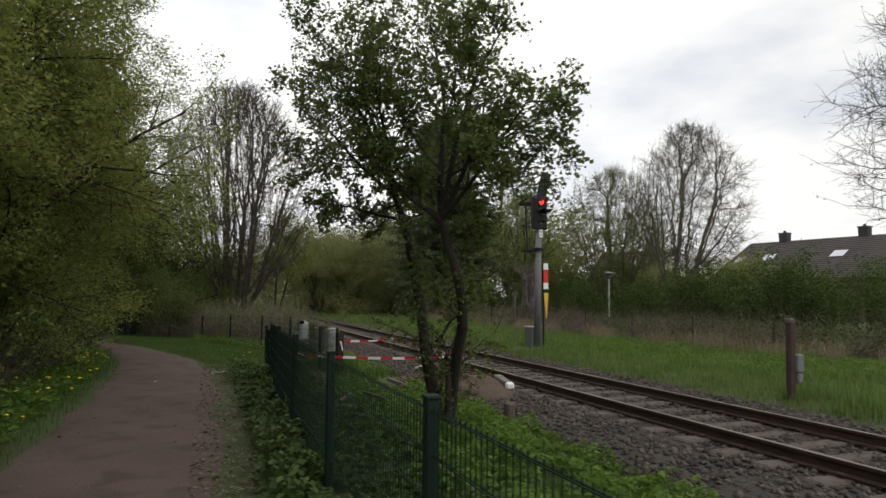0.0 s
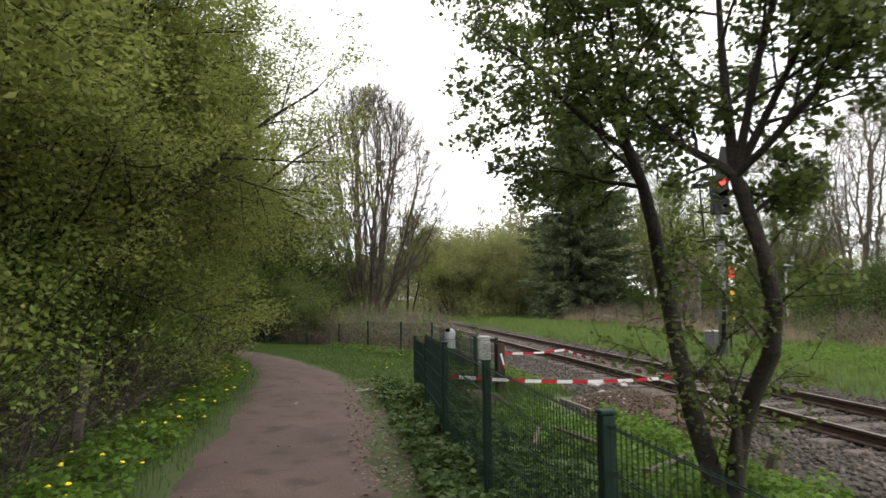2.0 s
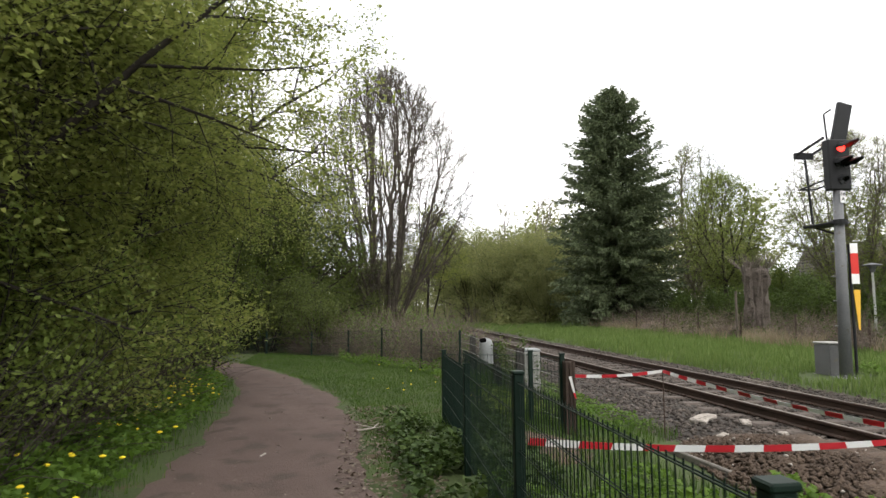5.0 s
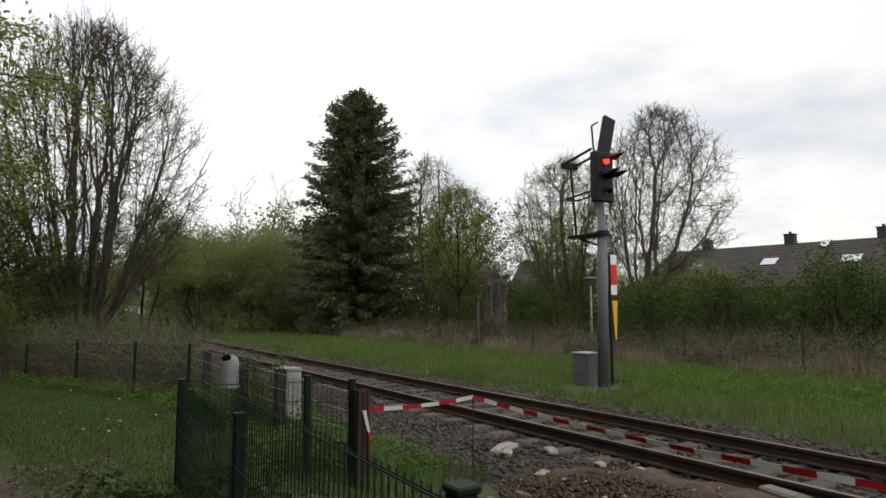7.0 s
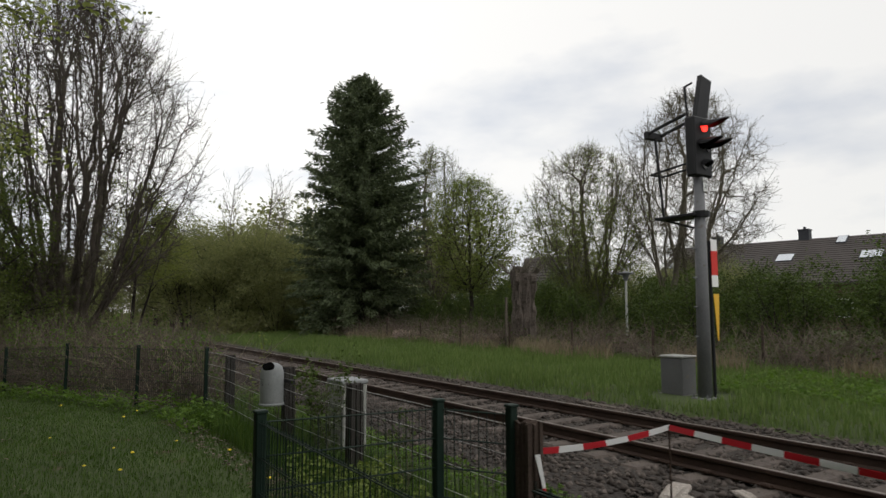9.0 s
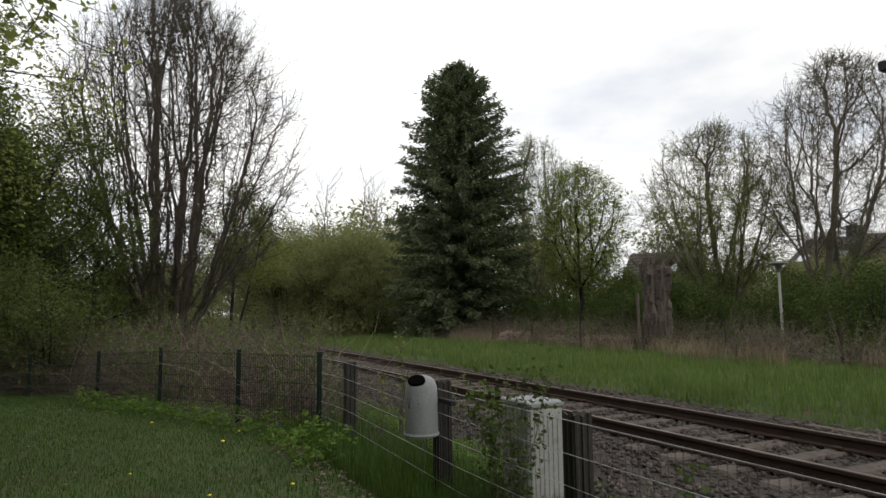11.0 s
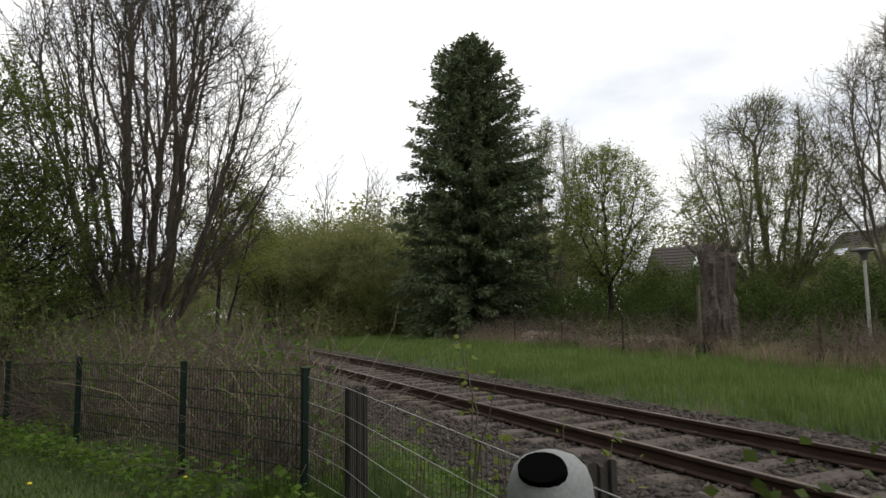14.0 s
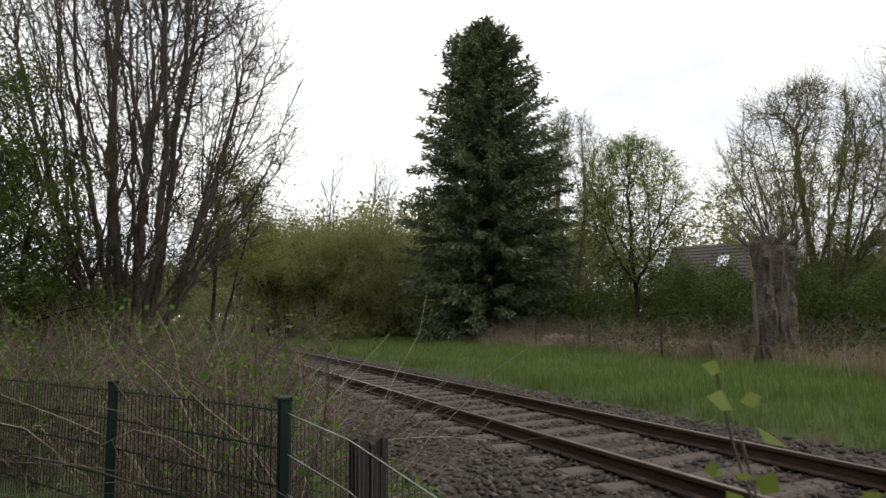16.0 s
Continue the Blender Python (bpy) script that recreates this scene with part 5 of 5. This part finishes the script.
over = tree("overhanging_tree", (-5.3, 15.0, 0.0), 105, [(0, 0, (0.42, 0.05, 1), 7.6, 0.11), (0.2, 0.5, (0.55, 0.25, 1), 7.4, 0.10)],
            [(13, 0.3, 52, 0.45, 0.07, 0.0, 8), (8, 0.15, 44, 0.52, 0.11, -0.01, 5), (6, 0.12, 44, 0.52, 0.14, -0.02, 4), (0, 0, 0, 0, 0.14, -0.04, 3)], 26000, 0.055, 0.10, M_BARK, M_HEDGE, "tree leaning over the path with sparse new leaves", "trees along the path")
put(over, -5.6, 19.5, 12, 1.05)
put(over, -5.4, 11.6, -8, 0.95)
under = tree("undergrowth_bush", (-4.6, 9.0, 0), 111, bush_stems(111, 11, 0.5, 1.8, 0.018), SMALL_BUSH, 8000, 0.050, 0.10, M_BARK, M_UNDER, "low leafy undergrowth at the hedge foot", "undergrowth along the path", "bush")
for k in range(15):
    y = 4.5 + 1.45 * k
    put(under, float(np.interp(y, [4, 15, 20, 24, 27], [-4.5, -4.4, -4.7, -5.5, -7.4])) + 0.08 + 0.25 * math.sin(k * 2.3), y, 61 * k, 1.15 + 0.45 * ((k * 7) % 5) / 5)
ivy_tree = tree("ivy_column", (-3.85, 23.4, 0), 113, bush_stems(113, 6, 0.10, 4.6, 0.05), [(26, 0.03, 60, 0.16, 0.05, 0.0, 9), (7, 0.1, 48, 0.5, 0.1, 0.0, 4), (3, 0.15, 42, 0.5, 0.12, 0.0, 3)], 16000, 0.065, 0.07, M_BARK, M_WOODS, "narrow ivy-clad trunk in bright green leaf", "", "bush")
# old stake in the undergrowth
bm = B()
box(bm, (0, 0, 0.5), (0.11, 0.09, 1.1), 0.015, 0, 4, 6)
ob = part("old_fence_stake", bm, M_GREYWOOD)
ob.matrix_world = pose(-3.05, 10.3, z_at(-3.05, 10.3) - 0.05, 0, 0, 10)
tagged(ob, "leaning grey wooden stake in the undergrowth", "fence post")

# woodland where the path bends away
wd = tree("woodland_tree", (-4.9, 33.0, -0.1), 121, [(0, 0, (0.05, 0.0, 1), 8.8, 0.17), (0.5, 0.3, (0.25, 0.1, 1), 7.0, 0.11)],
          HEDGE, 22000, 0.11, 0.16, M_BARK, M_WOODS, "shady woodland tree in half-open leaf", "woodland behind the fence")
for x, y, rz, s in ((-6.6, 34.5, 200, 1.0), (-8.5, 36, 40, 1.1), (-5.2, 40.5, 150, 1.0), (-11.5, 33.5, 270, 1.1), (-7, 42, 10, 1.2), (-13, 40, 100, 1.3), (-11.5, 29.5, 300, 1.0), (-5.6, 37.0, 20, 0.95), (-3.1, 38.2, 75, 0.85), (-2.3, 35.2, 110, 0.8), (-0.9, 38.6, 160, 0.72), (-4.0, 36.0, 250, 0.8)):
    put(wd, x, y, rz, s)
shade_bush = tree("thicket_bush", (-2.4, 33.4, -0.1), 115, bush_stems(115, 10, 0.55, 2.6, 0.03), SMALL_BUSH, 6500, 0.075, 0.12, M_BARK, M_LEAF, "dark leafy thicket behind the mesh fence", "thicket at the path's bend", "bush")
for k, (x, y, s) in enumerate(((-1.2, 31.0, 1.1), (-3.4, 32.2, 1.2), (-5.8, 32.9, 1.2), (-8.2, 34.2, 1.3), (-0.6, 38, 0.9), (3.4, 44.5, 0.7), (-3, 35, 1.2), (-0.4, 46.5, 1.3), (-2.2, 47, 1.5), (-3.8, 46, 1.5), (-5.2, 47.5, 1.6), (-6.8, 46, 1.7), (-8.4, 44.5, 1.8), (-1.6, 40.5, 1.2))):
    put(shade_bush, x, y, 53 * k, s * 0.85)
# far thicket closing the line
far_bush = tree("distant_bush", (2.5, 112, 0), 75, bush_stems(75, 9, 0.6, 7.0, 0.08), SMALL_BUSH, 4200, 0.30, 0.30, M_BARK, M_WILLOW, "distant pale green bush closing the railway line", "distant bushes", "bush")
for x, y, rz, s in ((-2, 104, 60, 0.8), (5.2, 128, 140, 1.3), (12.5, 130, 200, 1.3), (-6, 90, 20, 0.7), (-10, 72, 80, 0.6), (-14, 56, 160, 1.5), (0.4, 66, 45, 0.4), (1.5, 84, 110, 0.5), (30, 78, 60, 1.5), (40, 70, 140, 1.5), (52, 66, 10, 0.8), (9, 150, 80, 1.5), (-4, 140, 30, 1.0), (17, 120, 30, 1.5), (30, 100, 0, 1.8), (2.9, 96, 15, 0.8), (1.0, 118, 200, 1.1), (8.5, 140, 250, 1.2), (24, 88, 70, 1.5), (36, 88, 20, 1.6), (48, 84, 90, 1.1), (-22, 60, 40, 1.7), (-20, 44, 90, 1.6), (-18, 76, 10, 1.0), (-12, 110, 60, 1.0), (44, 58, 45, 1.1), (33, 58, 300, 0.9), (33, 66, 30, 1.1)):
    put(far_bush, x, y, rz, s)
# bare crown reaching in beside the far houses
crown_tree("bare_tree", (17.6, 10.0, 0.2), 131, [(0, 0, (-0.05, 0.05, 1))], (2200, (0, 0), 3.7, 3.0, 5.6, 9.8, 0.5), 0.0055,
           3500, 0.06, 0.06, M_BARK2, M_BUD, "bare tree with fine drooping twigs")

# ---- low growth ----
rng = np.random.default_rng(201)


def path_left(y):
    return np.interp(y, PATH_Y, PATH_L)


def path_right(y):
    return np.interp(y, PATH_Y, PATH_R)


# lawn beyond the path
xy = scatter(rng, -3.5, 2.75, 12.5, 31, 170000)
keep = (xy[:, 0] > path_right(xy[:, 1]) + 0.03 + rng.normal(0, 0.08, len(xy))) & ((xy[:, 1] > 15.2) | (xy[:, 0] < 1.0)) & (xy[:, 0] < np.interp(xy[:, 1], [12, 22.3, 25.8, 28, 31], [2.75, 2.7, 0.85, -0.2, -2.6]))
blades("lawn_grass", rng, xy[keep], 0.025, 0.075, 0.0035, M_GRASS, "short green lawn grass beside the path")
# verge under the hedge
xy = scatter(rng, -5.2, -1.6, -5, 27, 74000)
keep = xy[:, 0] < path_left(xy[:, 1]) - 0.02 + rng.normal(0, 0.1, len(xy))
xy = xy[keep]
blades("verge_grass", rng, xy[::2], 0.04, 0.16, 0.004, M_GRASS, "rough green grass edging the path")
d = path_left(xy[:, 1]) - xy[:, 0]
herbs("nettles", rng, xy[(d > 0.15 + 0.2 * rng.random(len(xy)))], 0.36, 0.075, M_HERB, "young nettles and herbs under the hedge")
xy = scatter(rng, -5.2, -3.0, 3, 21, 3000)
canes("hedge_foot_twigs", rng, xy[xy[:, 0] < path_left(xy[:, 1]) - 1.1], 1.6, 0.006, 0.05, 0.9, M_BARK2, "tangled bare brown twigs at the hedge foot", "twigs", 5)
# weeds on both sides of the green fence
xy = clumpy(scatter(rng, 0.35, 1.9, 0, 15, 36000), 1.6, -0.3, 5)
keep = xy[:, 0] > path_right(xy[:, 1]) + 0.15 + np.abs(rng.normal(0, 0.2, len(xy)))
herbs("fence_weeds", rng, xy[keep], 0.36, 0.075, M_IVY, "low ivy and weeds along the green fence")
xy = clumpy(scatter(rng, 1.1, 4.1, -6, 11.5, 52000), 1.2, -0.3, 9)
herbs("trackside_weeds", rng, xy, 0.34, 0.07, M_HERB, "bright green weeds between fence and ballast")
xy = scatter(rng, 1.2, 4.3, -1, 15.5, 26000)
keep = np.hypot((xy[:, 0] - 4.35) / 1.1, (xy[:, 1] - 12.6) / 1.7) > 1
blades("trackside_grass", rng, xy[keep], 0.06, 0.22, 0.004, M_GRASS, "loose grass between fence and ballast")
xy = scatter(rng, 2.9, 4.3, 15, 30, 14000)
herbs("trackside_weeds", rng, xy, 0.16, 0.05, M_HERB, "scattered weeds beside the ballast")
xy = scatter(rng, 2.3, 3.5, 15.2, 23, 12000)
blades("fence_grass", rng, xy, 0.08, 0.34, 0.004, M_GRASS, "long grass growing through the grey fence")
r, q = np.abs(rng.normal(0, 0.38, 3600)), rng.uniform(0, 2 * np.pi, 3600)
herbs("tree_foot_weeds", rng, np.column_stack([2.36 + r * np.cos(q), 6.6 + r * np.sin(q)]), 0.5, 0.05, M_HERB, "thick weeds round the foot of the small tree")
xy = scatter(rng, 2.1, 2.85, 15.05, 17.0, 2600)
herbs("fence_weeds", rng, clumpy(xy, 1.4, -0.15, 31), 0.5, 0.055, M_UNDER, "tall yellow-green weeds inside the fence corner")
# litter along the path edge
xy = scatter(rng, -0.1, 0.9, 1, 17, 4200)
c = np.column_stack([xy, gz(xy[:, 0], xy[:, 1]) + 0.03])
tagged(part("leaf_litter", leaf_mesh(rng, "leaf_litter", c, 0.05, 0.9, 0.6), M_LITTER), "dry brown leaves along the path edge", "leaf litter", kind="stuff")
xy = scatter(rng, -1.7, 0.2, 2, 24, 500)
c = np.column_stack([xy, gz(xy[:, 0], xy[:, 1]) + 0.032])
tagged(part("leaf_litter", leaf_mesh(rng, "leaf_litter", c, 0.045, 0.95, 0.5), M_LITTER), "scattered dry leaves lying on the path", "leaf litter", kind="stuff")
xy = np.concatenate([scatter(rng, 1.9, 2.7, 15.2, 22, 900)])
c = np.column_stack([xy, gz(xy[:, 0], xy[:, 1]) + 0.03])
tagged(part("leaf_litter", leaf_mesh(rng, "leaf_litter", c, 0.05, 0.9, 0.6), M_LITTER), "dry brown leaves at the fence foot", "leaf litter", kind="stuff")
# thick undergrowth that closes the line of bushes
xy = np.concatenate([scatter(rng, 10.2, 21, 51, 75, 16000), scatter(rng, 9.4, 24, 75, 125, 14000), scatter(rng, -8, 4.2, 46, 120, 16000), scatter(rng, 20, 46, 47, 60, 12000)])
herbs("distant_undergrowth", rng, xy, 1.7, 0.22, M_WILLOW, "pale green undergrowth below the distant bushes", "undergrowth", 0.2)
# far verge
xy = np.concatenate([scatter(rng, 8.8, 15.2, -6, 30, 76000), scatter(rng, 8.8, 16, 30, 60, 34000), scatter(rng, 8.8, 13, 60, 110, 9000)])
near_mast = np.hypot(xy[:, 0] - 9.85, xy[:, 1] - 18.4) < 0.75
blades("verge_tall_grass", rng, xy[~near_mast], 0.06, 0.22, 0.010, M_TALL, "fresh tall grass on the far railway verge")
xy = clumpy(scatter(rng, 8.8, 15.0, 4, 55, 60000), 0.7, 0.16, 11)
xy = xy[np.hypot(xy[:, 0] - 9.85, xy[:, 1] - 18.4) > 1.2]
blades("verge_grass_tufts", rng, xy, 0.14, 0.38, 0.009, M_TALL, "taller tufts of grass on the far verge")
xy = scatter(rng, 10.6, 14.2, 9, 19, 9000)
herbs("verge_nettles", rng, xy, 0.28, 0.075, M_HERB, "patch of bright nettles on the far verge")
# dry growth along the far side
xy = np.concatenate([scatter(rng, 14.2, 17.5, 8, 28, 6500), scatter(rng, 14.6, 18, 28, 47, 3500)])
canes("dry_brush", rng, clumpy(xy, 0.45, 0.02, 8), 1.2, 0.007, 0.13, 0.6, M_DRY, "dry reddish brown brambles along the verge", "brambles")
xy = np.concatenate([scatter(rng, 13.4, 15.6, 8, 30, 9000), scatter(rng, 14.0, 17.0, 30, 46, 7000)])
blades("dry_grass", rng, clumpy(xy, 0.5, 0.0, 2), 0.2, 0.65, 0.008, M_STRAW, "dead straw-coloured grass at the verge edge", "grass", 0.7)
xy = np.concatenate([scatter(rng, 14.6, 20, 8, 50, 30000)])
herbs("verge_undergrowth", rng, clumpy(xy, 0.4, -0.25, 6), 1.0, 0.075, M_BUSH, "green undergrowth behind the dry brambles", "undergrowth", 0.3)

M_HEAP = mat("dead_bramble_heap", (0.095, 0.068, 0.054), (0.235, 0.180, 0.142), 0.95, 2.0, 22, 1.0, dist=0.08)
bm = B()
bmesh.ops.create_grid(bm, x_segments=24, y_segments=120, size=1.0)
for v in bm.verts:
    x, y = 16.0 + v.co.x * 1.0, 38.5 + v.co.y * 8.0
    k = 0.55 + 0.5 * noise.noise(Vector((y * 0.45, x * 0.4, 3))) + 0.25 * noise.noise(Vector((x * 2.5, y * 2.5, 7)))
    v.co = Vector((x, y, float(gz(x, y)) - 0.05 + max(0.0, k) * math.cos(v.co.x * math.pi / 2) * math.cos(v.co.y * math.pi / 2) ** 0.3 * 0.80))
tagged(part("dead_bramble_heap", bm, M_HEAP), "long low heap of matted dead brambles", "brambles")
xy = clumpy(scatter(rng, 14.8, 17.6, 29, 46, 6000), 0.35, -0.2, 15)
canes("dead_bramble_mounds", rng, xy, 1.5, 0.010, 0.30, 0.7, M_DRY, "low mounds of dead reddish bramble canes", "brambles", 6)
M_STRAWSTEM = mat("pale_straw", (0.24, 0.20, 0.13), (0.40, 0.34, 0.24), 0.8, 3.0, 30, 0.3)
# bramble thicket behind the corner fence
def behind_corner(x, y):
    return (x > np.interp(y, [22.4, 24.0, 25.85, 28, 31], [2.75, 2.0, 1.0, 0.0, -2.4]) + 0.12) & (x < np.interp(y, [22, 24, 28, 45], [3.0, 3.3, 4.0, 4.4]) + 0.2 * np.sin(y * 3))


xy = scatter(rng, -2.6, 4.8, 22.3, 36, 19000)
xy = xy[behind_corner(xy[:, 0], xy[:, 1])]
canes("bramble_thicket", rng, clumpy(xy, 0.9, -0.22, 4), 1.65, 0.0055, 0.15, 0.55, M_DRY, "dense thicket of dry brown bramble canes", "brambles", 6)
xy = scatter(rng, -2.6, 4.8, 22.3, 36, 30000)
xy = xy[behind_corner(xy[:, 0], xy[:, 1])]
herbs("bramble_leaves", rng, clumpy(xy, 0.8, -0.2, 21), 1.75, 0.06, M_HERB, "young green leaves among the bramble canes", "brambles", 0.3)
xy = scatter(rng, -0.5, 2.6, 20.5, 28.5, 9000)
dd = np.interp(xy[:, 1], [20, 22.4, 24.0, 25.85, 28], [2.75, 2.66, 1.84, 0.82, -0.2]) - xy[:, 0]
keep = (dd > 0.0) & (dd < 0.75)
straw = scatter(rng, -2.0, 4.2, 22.6, 30, 420)
straw = straw[behind_corner(straw[:, 0], straw[:, 1])]
canes("straw_stems", rng, straw, 1.5, 0.005, 0.04, 0.22, M_STRAWSTEM, "pale dead straw stems standing above the brambles", "dry stems", 6)
herbs("fence_foot_weeds", rng, xy[keep], 0.38, 0.065, M_HERB, "ivy and weeds at the corner fence foot")


def climber(x, y, z0, z1, n, seed, label):
    rr = np.random.default_rng(seed)
    root = empty("climbing_plant", (x, y, z0))
    w, tips = Wood(4), []
    for k in range(3):
        pts = limb(rr, (0, 0.04 * k, -0.05), (0.1 * rr.normal(), 0.12 * rr.normal(), 1), (z1 - z0) * rr.uniform(0.8, 1.05), 7, 0.13, 0.1)
        w.add(pts, 0.006, 0.002)
        tips.append(pts)
    part("stem", w.mesh("stem"), M_TWIG, root)
    part("leaves", leaf_mesh(rr, "leaves", along(rr, tips, n, 0.03 if n < 80 else 0.06), 0.036 if n < 80 else 0.044, 0.3, 0.75), M_PALELEAF if n < 80 else M_BUSH, root)
    return tagged(root, label, "climbing plant")


climber(2.92, 17.95, 0.0, 1.25, 560, 301, "leafy climbing plant on the mesh fence")
climber(2.95, 18.25, 0.0, 1.0, 380, 302, "leafy climbing plant on the mesh fence")
climber(2.87, 19.42, 0.25, 1.02, 60, 303, "young climbing shoots on the mesh fence")
climber(3.04, 19.28, 0.25, 1.0, 55, 307, "young climbing shoots on the mesh fence")
climber(2.80, 19.82, 0.35, 1.37, 55, 304, "single tall young shoot above the fence")
climber(2.86, 20.6, 0.2, 0.95, 70, 305, "young climbing shoots on the mesh fence")
climber(2.95, 16.2, 0.0, 0.75, 160, 306, "leafy climbing plant on the mesh fence")

# dandelions
dan = empty("dandelion", (-2.2, 9.0, z_at(-2.2, 9.0)))
bm = B()
rod(bm, (0, 0, 0), (0.01, 0, 0.2), 0.004, 0.003, 5)
part("stem", bm, M_HERB, dan)
bm = B()
lathe(bm, [(0.006, 0.195), (0.026, 0.205), (0.028, 0.212), (0.012, 0.222)], 10)
part("flower", bm, M_FLOWER, dan, "yellow flower head")
tagged(dan, "yellow dandelion in flower beside the path", "flower", "dandelions along the path")
rng = np.random.default_rng(401)
for k in range(95):
    y = rng.uniform(8, 15) if k < 35 else rng.normal(18.6, 1.2)
    x = float(path_left(y)) - abs(rng.normal(0.55 if k < 35 else 0.8, 0.35)) - 0.1
    put(dan, x, y, rng.uniform(0, 360), rng.uniform(0.7, 1.15))
for k in range(12):
    x, y = rng.uniform(0.2, 2.3), rng.uniform(17, 24)
    if x > path_right(y) + 0.3:
        put(dan, x, y, rng.uniform(0, 360), rng.uniform(0.5, 0.8))
# broken sticks at the path edge
for k, (x, y, rz, L) in enumerate(((0.28, 14.95, 20, 0.4), (0.35, 15.15, 70, 0.32), (0.2, 15.2, 130, 0.3), (0.55, 14.8, 10, 0.25), (-0.9, 13.6, 60, 0.12))):
    bm = B()
    rod(bm, (-L / 2, 0, 0), (L / 2, 0.02, 0.01), 0.012, 0.008, 6)
    ob = part("broken_stick", bm, M_SLAB)
    ob.matrix_world = pose(x, y, z_at(x, y) + 0.03, 0, 0, rz)
    tagged(ob, "pale peeled stick lying at the path edge", "stick")
